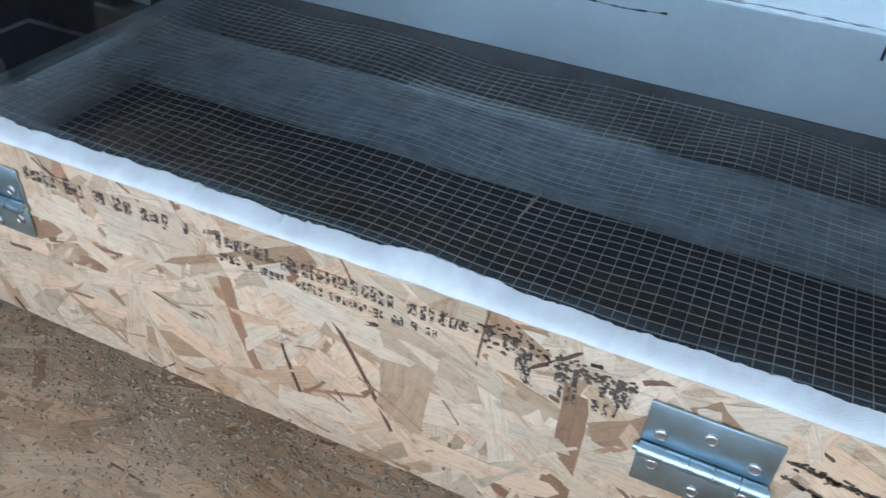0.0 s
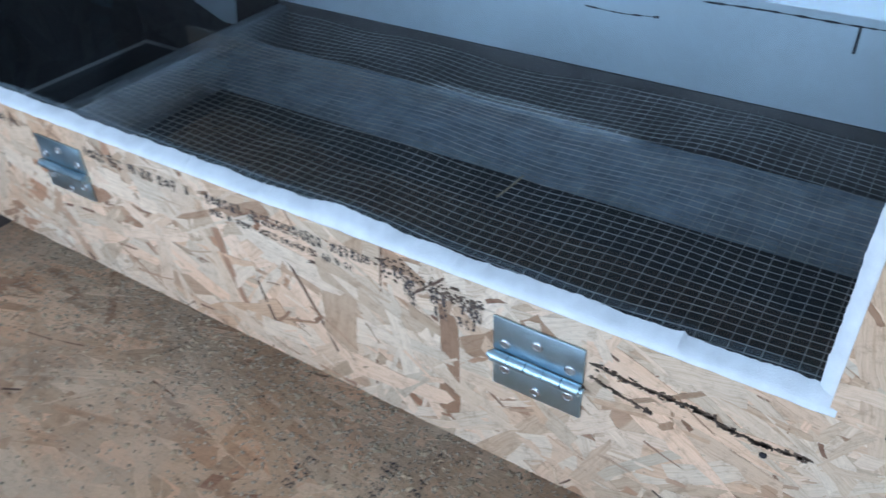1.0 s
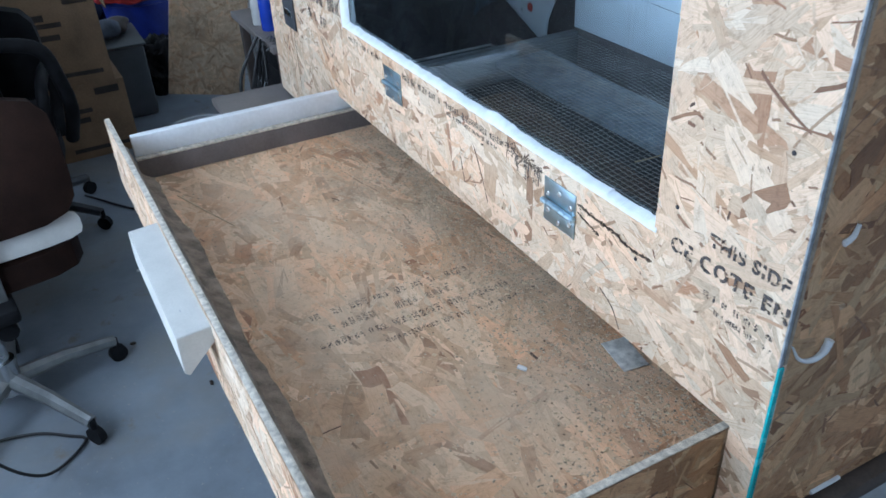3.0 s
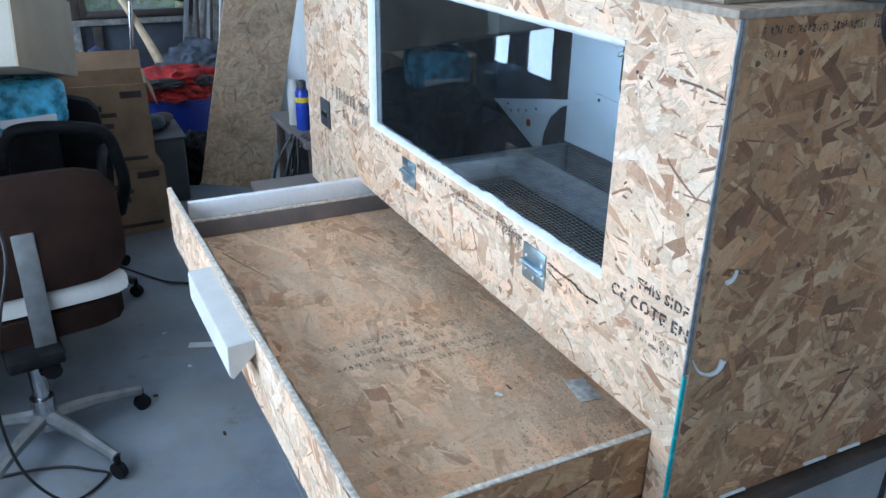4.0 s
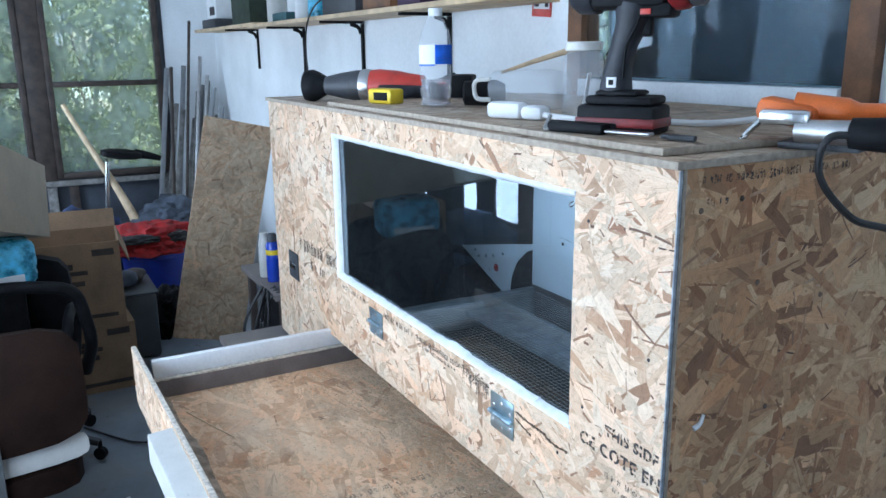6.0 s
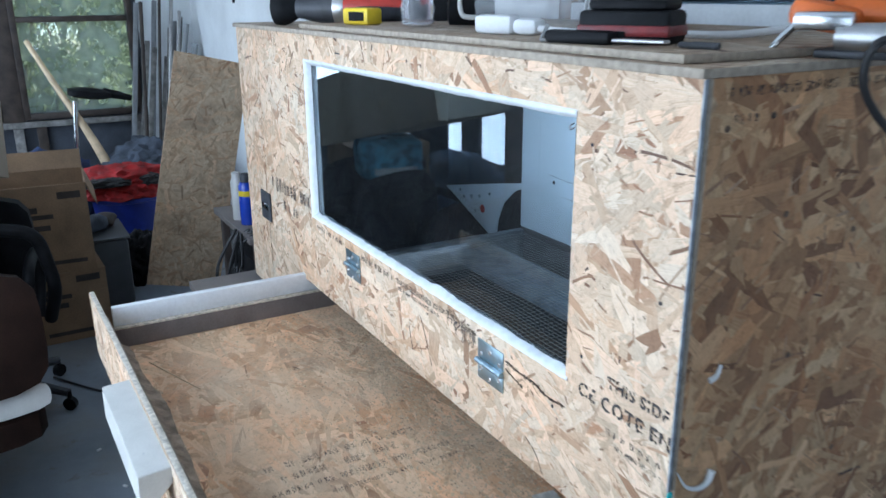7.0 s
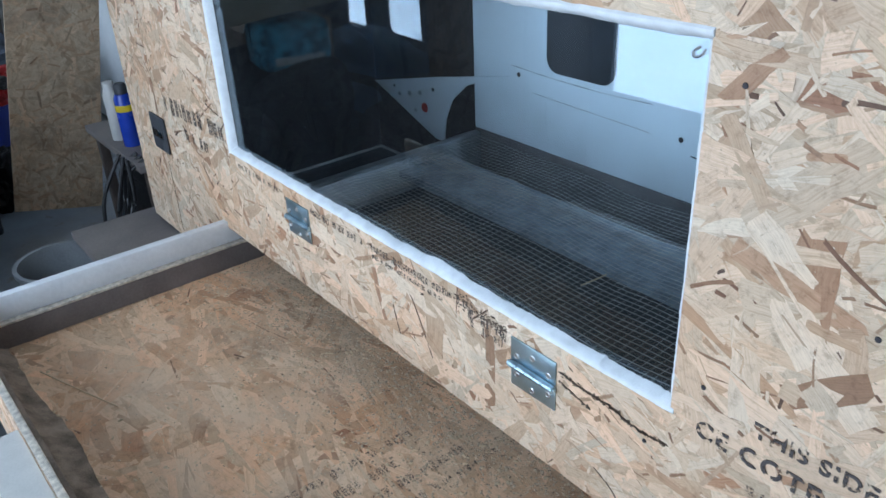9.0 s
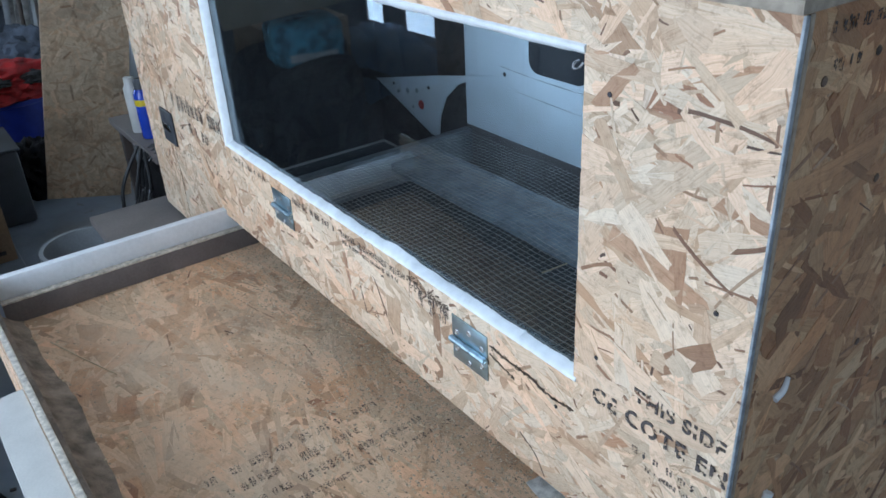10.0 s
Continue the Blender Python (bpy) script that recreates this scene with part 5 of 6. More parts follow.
part("clamp", bm_turn(bm_turn(bm_rounded(0.070, 0.020, 0.022, 0.006, (0, 0, 0)), pose(-0.085, 0.118, TZ + 0.044, 0, 0, 20)), OM), M_CHROME, caulker, "bright steel clamp")
part("foot", bm_turn(bm_tube(smooth_line([(-0.108, 0.112, TZ + 0.048), (-0.128, 0.094, TZ + 0.02), (-0.135, 0.090, TZ + 0.006)], 4), 0.0045, 8), OM), M_CHROME, caulker)
part("barrel", bm_turn(bm_cyl((-0.07, 0.125, TZ + 0.026), (-0.005, 0.150, TZ + 0.026), 0.016, 0.018, 16), OM), M_STEEL, caulker)
part("grip", bm_turn(bm_cyl((-0.004, 0.1505, TZ + 0.026), (0.075, 0.185, TZ + 0.026), 0.021, 0.025, 16), OM), M_BLACK, caulker)
part("base_plate", bm_turn(bm_turn(bm_box(-0.055, -0.03, 0.0, 0.055, 0.03, 0.010, 0.003), pose(-0.05, 0.16, TZ + 0.0005, 0, 0, 18)), OM), M_GREYPL, caulker)
part("cable", bm_tube(smooth_line([(0.10, 0.255, TZ + 0.02), (0.062, 0.215, TZ + 0.022), (0.052, 0.215, TZ - 0.03), (0.075, 0.26, TZ - 0.09), (0.11, 0.36, TZ - 0.15), (0.13, 0.44, 1.15), (0.12, 0.40, 0.80), (0.14, 0.40, 0.40), (0.22, 0.42, 0.012)], 10), 0.0052, 8), M_CABLE, caulker)

# ---- dust and shavings in the drawer ----
def shavings(count, seed, where, size, mat, name):
    rng = random.Random(seed)
    verts, faces = [], []
    for _ in range(count):
        x, y, z = on_floor(*where(rng))
        s = rng.uniform(*size)
        a = rng.uniform(0, 6.3)
        c, d = math.cos(a), math.sin(a)
        w = s * rng.uniform(0.25, 0.8)
        k = len(verts)
        tilt = rng.uniform(0, 0.5) * s
        for u, v, h in ((-s, -w, 0), (s, -w, tilt), (s * 0.8, w, tilt), (-s, w, 0)):
            verts.append((x + u * c - v * d, y + u * d + v * c, z + 0.0006 + h))
        for u, v, h in ((0, 0, s * 0.35 + tilt * 0.5),):
            verts.append((x, y, z + 0.0008 + h))
        faces += [(k, k + 1, k + 4), (k + 1, k + 2, k + 4), (k + 2, k + 3, k + 4), (k + 3, k, k + 4)]
    me = bpy.data.meshes.new(name)
    me.from_pydata(verts, [], faces)
    me.materials.append(mat)
    ob = new(name, me)
    ob.parent, ob.matrix_parent_inverse = tray, Matrix.Translation(-tray.location)
    return tagged(ob, kind="stuff")


def near_box(rng):
    return rng.uniform(DX0 + 0.02, DX1 - 0.02), min(0.18, 0.10 - abs(rng.gauss(0, 0.13)))


def everywhere(rng):
    return rng.uniform(DX0 + 0.02, DX1 - 0.02), rng.uniform(DY + 0.03, 0.18)


def right_edge(rng):
    return DX1 - 0.014 - abs(rng.gauss(0, 0.05)), rng.uniform(DY + 0.03, 0.18)


shavings(5200, 1, near_box, (0.0008, 0.0028), M_DUST, "sawdust")
shavings(1500, 2, everywhere, (0.0006, 0.0026), M_DUST, "sawdust")
shavings(1300, 3, right_edge, (0.0008, 0.003), M_DUST, "sawdust")
shavings(620, 4, near_box, (0.0018, 0.0045), M_PINE, "wood_litter")
shavings(260, 5, everywhere, (0.0018, 0.0045), M_PINE, "wood_litter")
shavings(1500, 6, near_box, (0.0007, 0.0022), M_LITTER, "dark_litter")
sticker = thing("tape_patch", "grey tape patch stuck to the drawer bottom", "tape", at=on_floor(-0.32, 0.07))
part("patch", bm_turn(bm_box(-0.036, -0.022, 0.0012, 0.036, 0.022, 0.0034, 0.0005), pose(*on_floor(-0.305, 0.066), 0, 1.2, -8)), M_STICKER, sticker)
stalk = thing("straw", "long dry straw stalk lying in the drawer", "straw", at=on_floor(-1.2, -0.28))
part("stalk", bm_tube(smooth_line([on_floor(-1.205, -0.442, 0.002), on_floor(-1.106, -0.405, 0.003), on_floor(-1.016, -0.368, 0.002)], 6), 0.0013, 6), M_PINE, stalk)
fluff = thing("white_scrap", "small white scrap lying in the drawer", "scrap", at=on_floor(-0.37, -0.08))
part("scrap", bm_turn(bm_rounded(0.016, 0.008, 0.005, 0.002, (0, 0, 0.0035)), pose(*on_floor(-0.358, -0.094), 0, 8, 40)), M_PAPER, fluff)

# inside the box: a stained white sheet at the back and cracks in the white panel
liner = thing("liner_sheet", "curved white sheet with red and grey spots inside the box", "sheet", at=(-1.5, 0.70, 0.9))
bm = bmesh.new()
outline = [(-1.75, 1.02), (-1.48, 1.075), (-1.20, 1.133), (-1.31, 1.098), (-1.385, 1.068), (-1.44, 1.02), (-1.468, 0.96), (-1.478, 0.893), (-1.51, 0.895), (-1.60, 0.945)]
a = [bm.verts.new((x, 0.700 + 0.02 * math.sin(8 * x), z)) for x, z in outline]
b = [bm.verts.new((x, 0.7035 + 0.02 * math.sin(8 * x), z)) for x, z in outline]
bm.faces.new(a)
bm.faces.new(b[::-1])
for k in range(len(a)):
    bm.faces.new((a[k], a[(k + 1) % len(a)], b[(k + 1) % len(a)], b[k]))
part("sheet", bm, M_WHITE, liner)
for x, z, r, m in ((-1.545, 0.978, 0.014, M_RED), (-1.60, 1.010, 0.008, M_CABINET), (-1.64, 1.002, 0.006, M_CABINET), (-1.56, 1.018, 0.007, M_CABINET), (-1.51, 1.035, 0.005, M_GREYPL), (-1.66, 1.022, 0.004, M_GREYPL), (-1.58, 0.965, 0.005, M_CABINET)):
    part("spot", bm_cyl((x, 0.6985 + 0.02 * math.sin(8 * x), z), (x, 0.6965 + 0.02 * math.sin(8 * x), z), r, r * 0.9, 11), m, liner)
BACK = D - PT - 0.0205
for pts, w, sd in (([(-1.22, 1.152), (-1.10, 1.146), (-0.95, 1.143), (-0.80, 1.147)], 0.0009, 11), ([(-1.15, 1.098), (-0.98, 1.092), (-0.80, 1.085)], 0.0007, 12),
                   ([(-0.70, 1.062), (-0.64, 1.060), (-0.58, 1.064)], 0.0020, 13), ([(-0.52, 1.098), (-0.43, 1.100), (-0.32, 1.099), (-0.25, 1.10)], 0.0022, 14)):
    part("crack", bm_turn(streak(pts, w, sd), Matrix.Translation((0, BACK, 0))), M_INK, box)
part("crack", bm_box(-0.313, BACK - 0.0006, 1.062, -0.309, BACK + 0.001, 1.098), M_INK, box)
for hx, hz in ((-1.195, 1.133), (-0.725, 1.090)):
    part("screw_hole", bm_lathe([(0.006, 0), (0.0055, 0.0009), (0.002, 0.0011)], (hx, BACK, hz), 12, axis=pose(0, 0, 0, 90, 0, 0)), M_INK, box)

# ---- office chair beside the drawer ----
def cushion(w, d, h, r, m, puff=0.012):
    """An upholstered slab with rounded edges and a slightly swollen face."""
    bm = bm_box(-w / 2, -d / 2, -h / 2, w / 2, d / 2, h / 2)
    bmesh.ops.subdivide_edges(bm, edges=list(bm.edges), cuts=5, use_grid_fill=True)
    for v in bm.verts:
        u, t, q = v.co.x / (w / 2), v.co.y / (d / 2), v.co.z / (h / 2)
        big = max(abs(u) ** 6, abs(t) ** 6)
        v.co.z *= 1 - 0.35 * big
        n = (abs(u) ** 5 + abs(t) ** 5) ** 0.2
        k = max(abs(u), abs(t)) / n if n > 0 else 1
        v.co.x *= k
        v.co.y *= k
        v.co.z += math.copysign(puff * (1 - u * u) * (1 - t * t), q) if abs(q) > 0.5 else 0
    return bm_turn(bm, m)


def office_chair(name, x, y, turn, seat_mat, shell_mat, metal, label, back_z=0.735, arms=False):
    c = thing(name, label, "chair", at=(x, y, 0))
    m = pose(x, y, 0, 0, 0, turn)
    u = m @ Matrix.Translation((-0.115, 0.045, 0))
    part("seat", cushion(0.50, 0.55, 0.125, 0.03, u @ pose(-0.155, 0, 0.425)), seat_mat, c)
    part("seat_pad", cushion(0.47, 0.49, 0.03, 0.01, u @ pose(-0.17, 0, 0.487), 0.0), shell_mat if not arms else seat_mat, c, "pale band round the seat")
    part("backrest", cushion(0.37, 0.58, 0.075, 0.03, u @ pose(0.065, 0, back_z, 0, 84, 0)), seat_mat, c)
    part("back_shell", cushion(0.09, 0.56, 0.03, 0.01, u @ pose(0.075, 0, back_z - 0.21, 0, 80, 0), 0.0), shell_mat, c, "pale shell edge under the backrest")
    part("back_bar", bm_turn(bm_box(0.108, -0.032, 0.27, 0.124, 0.032, 0.76, 0.005), u), metal, c, "flat grey metal back support")
    part("arm_link", bm_turn(bm_box(-0.02, -0.03, 0.285, 0.107, 0.03, 0.315, 0.004), u), M_BLACK, c)
    knob = part("knob", bm_turn(bm_lathe([(0.020, 0), (0.030, 0.006), (0.030, 0.028), (0.022, 0.034)], (0.126, 0, 0.30), 9, axis=pose(0, 0, 0, 0, 90, 0)), u), M_BLACK, c)
    part("mount", bm_turn(bm_box(-0.16, -0.08, 0.335, 0.07, 0.09, 0.381, 0.012), m), M_BLACK, c)
    part("column", bm_turn(bm_lathe([(0.036, 0.085), (0.036, 0.20), (0.024, 0.205), (0.024, 0.335)], (0, 0, 0), 20), m), M_CHROME, c)
    for k in range(5):
        a = math.radians(72 * k + 28)
        q = (0.315 * math.cos(a), 0.315 * math.sin(a))
        leg = part("leg", bm_turn(bm_tube([Vector((0.02 * math.cos(a), 0.02 * math.sin(a), 0.125)), Vector((q[0] * 0.5, q[1] * 0.5, 0.112)), Vector((q[0], q[1], 0.078))], lambda t: 0.026 - 0.008 * t, 8), m), metal, c)
        part("caster", bm_turn(bm_cyl((q[0] - 0.012 * math.sin(a), q[1] + 0.012 * math.cos(a), 0.028), (q[0] + 0.012 * math.sin(a), q[1] - 0.012 * math.cos(a), 0.028), 0.028, sides=18), m), M_BLACK, leg)
        part("stem", bm_turn(bm_cyl((q[0], q[1], 0.05), (q[0], q[1], 0.085), 0.010, sides=10), m), M_BLACK, leg)
    if arms:
        for side in (-1, 1):
            loop = smooth_line([(-0.02, 0.27 * side, 0.43), (0.03, 0.29 * side, 0.60), (-0.02, 0.29 * side, 0.70), (-0.16, 0.29 * side, 0.715), (-0.29, 0.29 * side, 0.69), (-0.30, 0.28 * side, 0.56), (-0.24, 0.27 * side, 0.43)], 6)
            part("armrest", bm_turn(bm_tube(loop, 0.021, 10), u), M_BLACK, c)
    return c


office_chair("office_chair", -1.745, -0.97, 8, M_BROWN, M_SHELL, M_CHAIRMETAL, "brown upholstered office chair with pale shell and steel star base")
black_chair = office_chair("office_chair", -2.93, -0.84, 172, M_BLACK, M_GREYPL, M_GREYPL, "black office armchair loaded with goods", arms=True)
part("armrest", bm_tube(smooth_line([(-2.62, -0.99, 0.50), (-2.47, -0.985, 0.72), (-2.46, -0.955, 0.86), (-2.46, -0.88, 0.895), (-2.46, -0.70, 0.880), (-2.47, -0.615, 0.84), (-2.48, -0.585, 0.73), (-2.50, -0.575, 0.62), (-2.62, -0.60, 0.47)], 8), 0.024, 12), M_BLACK, black_chair, "black padded arm hoop")
cord = thing("extension_lead", "thin black cord hanging beside the chair to the floor", "cord", at=(-1.3, -0.95, 0))
part("cord", bm_tube(smooth_line([(-1.42, -1.02, 1.10), (-1.34, -0.945, 0.90), (-1.32, -0.99, 0.70), (-1.30, -1.04, 0.47), (-1.33, -1.02, 0.22), (-1.40, -0.93, 0.03), (-1.50, -0.82, 0.009), (-1.55, -0.86, 0.009), (-1.62, -0.98, 0.009), (-1.65, -1.25, 0.009)], 8), 0.0045, 8), M_CABLE, cord)
cord2 = thing("extension_lead", "black cord lying across the grey floor", "cord", at=(-2.8, -0.3, 0))
part("cord", bm_tube(smooth_line([(-3.1, -0.62, 0.008), (-2.85, -0.45, 0.008), (-2.75, -0.33, 0.008), (-2.5, -0.25, 0.008), (-2.1, -0.15, 0.008)], 8), 0.005, 8), M_CABLE, cord2)
bracket = thing("white_bracket", "small white angled scrap lying on the floor", "bracket", at=(-2.19, -0.38, 0))
part("flange", bm_turn(bm_box(-0.06, -0.018, 0.001, 0.05, 0.018, 0.006, 0.001), pose(-2.19, -0.39, 0, 0, 0, 70)), M_PAPER, bracket)
part("flange", bm_turn(bm_box(0.0445, -0.018, 0.0062, 0.05, 0.018, 0.06, 0.001), pose(-2.19, -0.39, 0, 0, 0, 70)), M_PAPER, bracket)
for k, (fx, fy) in enumerate(((-1.57, -0.44), (-2.05, -0.47), (-1.9, -0.62), (-2.35, -0.52))):
    p = thing("floor_scrap", "small dark scrap lying on the floor", "scrap", "floor scraps", (fx, fy, 0))
    part("chip", bm_turn(bm_rounded(0.018, 0.009, 0.007, 0.002, (0, 0, 0.0037)), pose(fx, fy, 0, 0, 0, 40 * k)), M_DARKWOOD if k % 2 == 0 else M_PAPER, p)


# ---- cartons and goods at the far end ----
def carton(x, y, z, w, d, h, turn, mat, label, open_top=True, bars=True, seed=1):
    c = thing("carton", label, "box", at=(x, y, z))
    m = pose(x, y, z, 0, 0, turn)
    t = 0.005
    part("side", bm_turn(bm_box(-w / 2, -d / 2, 0, w / 2, -d / 2 + t, h), m), mat, c)
    part("side", bm_turn(bm_box(-w / 2, d / 2 - t, 0, w / 2, d / 2, h), m), mat, c)
    part("side", bm_turn(bm_box(-w / 2, -d / 2 + t, 0, -w / 2 + t, d / 2 - t, h), m), mat, c)
    part("side", bm_turn(bm_box(w / 2 - t, -d / 2 + t, 0, w / 2, d / 2 - t, h), m), mat, c)
    part("base", bm_turn(bm_box(-w / 2 + t, -d / 2 + t, 0.001, w / 2 - t, d / 2 - t, 0.006), m), mat, c)
    if open_top:
        part("flap", bm_turn(bm_box(-0.11, -d / 2, -t / 2, 0, d / 2, t / 2), m @ pose(-w / 2, 0, h, 0, 52, 0)), mat, c)
        part("flap", bm_turn(bm_box(-w / 2, 0, -t / 2, w / 2, 0.12, t / 2), m @ pose(0, d / 2, h, -70, 0, 0)), mat, c)
    else:
        part("lid", bm_turn(bm_box(-w / 2 + t, -d / 2 + t, h - 0.006, w / 2 - t, d / 2 - t, h - 0.001), m), mat, c)
    if bars:
        for u0, u1, v, hh in ((-0.30, 0.02, 0.70, 0.030), (-0.12, 0.16, 0.63, 0.022), (-0.36, 0.12, 0.50, 0.026), (0.22, 0.44, 0.84, 0.034), (-0.1, 0.42, 0.10, 0.020)):
            part("print", bm_turn(bm_box(w / 2 - 0.0005, u0 * d, v * h, w / 2 + 0.0008, u1 * d, v * h + hh), m), M_DARKWOOD, c, "dark printed bar")
    return c


carton(-3.72, -0.56, 0.365, 0.40, 0.47, 0.44, -4, M_CARTON, "open brown cardboard carton stacked on another carton", seed=21)
carton(-3.72, -0.56, 0.001, 0.42, 0.50, 0.362, 2, M_CARTON, "closed brown cardboard carton on the floor", open_top=False, seed=22)
carton(-3.35, -1.12, 0.001, 0.42, 0.44, 0.90, 3, M_CARTON, "tall brown cardboard carton on the floor", open_top=False, seed=23, bars=False)
cream = thing("carton", "long cream cardboard box lying tilted on the stacked goods", "box", at=(-2.7, -0.95, 0.95))
cm = pose(-3.077, -0.925, 0.958, 0, -14, -13)
M_TANCARD = plain("tan_cardboard", (0.42, 0.35, 0.26), 0.8, vary=0.08, scale=5)
part("end_panel", bm_turn(bm_box(0.895, -0.27, 0.0, 0.90, 0.268, 0.31, 0.001), cm), M_CREAM, cream)
part("side_panel", bm_turn(bm_box(0.0, 0.2685, 0.0, 0.90, 0.274, 0.31, 0.001), cm), M_TANCARD, cream, "tan cardboard side")
part("side_panel", bm_turn(bm_box(0.0, -0.274, 0.0, 0.90, -0.2705, 0.31, 0.001), cm), M_TANCARD, cream)
part("base", bm_turn(bm_box(0.005, -0.27, 0.0005, 0.8945, 0.268, 0.006), cm), M_TANCARD, cream)
part("end_panel", bm_turn(bm_box(0.0, -0.27, 0.0065, 0.0045, 0.268, 0.31, 0.001), cm), M_TANCARD, cream)
tub = thing("storage_tub", "grey plastic tub full of odds and ends", "tub", at=(-4.05, -0.30, 0))
part("body", bm_turn(bm_box(-0.20, -0.17, 0, 0.20, 0.17, 0.385, 0.02), pose(-4.10, -0.30, 0.0)), M_DARKTUB, tub)
part("rim", bm_turn(bm_box(-0.212, -0.182, 0.3855, 0.212, 0.182, 0.40, 0.006), pose(-4.10, -0.30, 0.0)), M_DARKTUB, tub)
for k, (dx, dy, r, m) in enumerate(((-0.10, -0.08, 0.07, M_PAPER), (0.05, 0.02, 0.075, M_CLOTHGREY), (0.10, -0.09, 0.05, M_PAPER), (-0.04, 0.09, 0.06, M_DARKWOOD))):
    b = thing("rag", "crumpled rag in the storage tub", "rag", "rags in the tub", (-4.10 + dx, -0.30 + dy, 0.40))
    bm = bmesh.new()
    bmesh.ops.create_icosphere(bm, subdivisions=3, radius=r)
    for v in bm.verts:
        v.co *= 1 + 0.35 * noise.noise(v.co * 18 + Vector((k * 3, 0, 0)))
        v.co.z *= 0.7
    part("cloth", bm_turn(bm, Matrix.Translation((-4.10 + dx, -0.30 + dy, 0.40 + r * 0.72))), m, b)

crate = thing("black_crate", "black plastic crate on the armchair seat", "crate", at=(-2.78, -0.86, 0.52))
part("body", bm_turn(bm_box(-0.15, -0.17, 0.0, 0.15, 0.13, 0.325, 0.012), pose(-2.80, -0.92, 0.515, 0, 0, 5)), M_BLACK, crate)
pack = thing("towel_pack", "blue and white plastic-wrapped pack of paper towels", "pack", at=(-2.7, -0.88, 0.845))
bm = bm_box(-0.12, -0.15, 0, 0.12, 0.15, 0.19)
bmesh.ops.subdivide_edges(bm, edges=list(bm.edges), cuts=7, use_grid_fill=True)
for v in bm.verts:
    u, t, q = v.co.x / 0.12, v.co.y / 0.15, (v.co.z - 0.095) / 0.095
    n = (abs(u) ** 6 + abs(t) ** 6 + abs(q) ** 6) ** (1 / 6)
    k = max(abs(u), abs(t), abs(q)) / n
    v.co = Vector((v.co.x * k, v.co.y * k, 0.095 + (v.co.z - 0.095) * k)) + Vector((1, 1, 0.3)) * 0.006 * noise.noise(v.co * 30)
part("wrapping", bm_turn(bm, pose(-2.72, -0.885, 0.842, 0, 0, 12)), M_CYAN, pack)
part("label_band", bm_turn(bm_box(0.112, -0.11, 0.03, 0.1235, 0.09, 0.062, 0.004), pose(-2.72, -0.885, 0.842, 0, 0, 12)), M_PAPER, pack, "small pale printed band")


def heap(name, label, x, y, z, rx, ry, rz, mat, seed, category="cloth"):
    """A crumpled cloth heap with folds."""
    h = thing(name, label, category, at=(x, y, z))
    bm = bmesh.new()
    bmesh.ops.create_icosphere(bm, subdivisions=5, radius=1.0)
    for v in bm.verts:
        f = 1 + 0.28 * noise.noise(v.co * 1.7 + Vector((seed, 0, 0))) + 0.20 * noise.noise(v.co * 4.5 + Vector((0, seed, 0))) - 0.13 * abs(noise.noise(v.co * 5 + Vector((0, 0, seed)))) + 0.03 * noise.noise(v.co * 13)
        v.co = Vector((v.co.x * rx * f, v.co.y * ry * f, max(v.co.z, -0.55) * rz * f))
    part("fabric", bm_turn(bm, Matrix.Translation((x, y, z + rz * 0.55))), mat, h)
    return h


bin_ = thing("blue_bin", "dark blue plastic bin filled with clothes", "bin", at=(-4.75, -0.02, 0))
part("body", bm_lathe([(0.16, 0.0), (0.175, 0.01), (0.215, 0.42), (0.228, 0.425), (0.228, 0.45), (0.205, 0.45)], (-4.75, 0.0, 0.0), 28), M_BLUEPL, bin_)
heap("red_jacket", "crumpled red jacket with dark trim on the bin", -4.72, -0.02, 0.455, 0.22, 0.27, 0.125, M_CLOTHRED, 3.0, "jacket")
heap("dark_cloth", "black strap folded over the red jacket", -4.56, -0.12, 0.545, 0.07, 0.16, 0.035, M_CABLE, 5.0)
heap("dark_cloth", "black glove lying on the red jacket", -4.58, 0.12, 0.535, 0.06, 0.09, 0.04, M_CABLE, 6.0)
heap("grey_blanket", "grey-blue blanket heap behind the bin", -5.30, 0.25, 0.33, 0.34, 0.30, 0.23, M_CLOTHGREY, 8.0, "blanket")
heap("dark_clothes", "pile of dark clothes on the floor", -5.10, -0.45, 0.0, 0.40, 0.38, 0.42, M_DENIM, 12.0, "clothes")
heap("grey_cloth", "light grey cloth bundle on the clothes", -4.95, -0.45, 0.46, 0.10, 0.12, 0.11, M_GREYPL, 15.0)
heap("dark_bag", "black bag under the cartons' edge", -4.30, -0.02, 0.0, 0.16, 0.14, 0.20, M_BLACK, 18.0, "bag")

bike = thing("bicycle_seat", "black bicycle saddle on a chrome seat post", "bicycle", at=(-5.45, -0.2, 0))
part("seat_post", bm_tube([Vector((-5.45, -0.235, 0.30)), Vector((-5.45, -0.17, 0.97))], 0.0165, 12), M_CHROME, bike)
part("saddle", bm_turn(cushion(0.15, 0.28, 0.055, 0.02, Matrix.Identity(4)), pose(-5.45, -0.07, 1.02, -8, 0, 0)), M_BLACK, bike)
part("saddle_nose", bm_tube(smooth_line([(-5.45, 0.02, 1.02), (-5.45, 0.12, 0.995), (-5.45, 0.20, 0.97)], 5), lambda t: 0.035 - 0.015 * t, 12), M_BLACK, bike)
part("frame_tube", bm_tube([Vector((-5.45, -0.235, 0.31)), Vector((-5.6, -0.25, 0.10)), Vector((-5.7, -0.25, 0.02))], 0.02, 10), M_STEEL, bike)
bat = thing("wooden_bat", "long pale wooden handle leaning by the window", "handle", at=(-5.3, 0.0, 0.4))
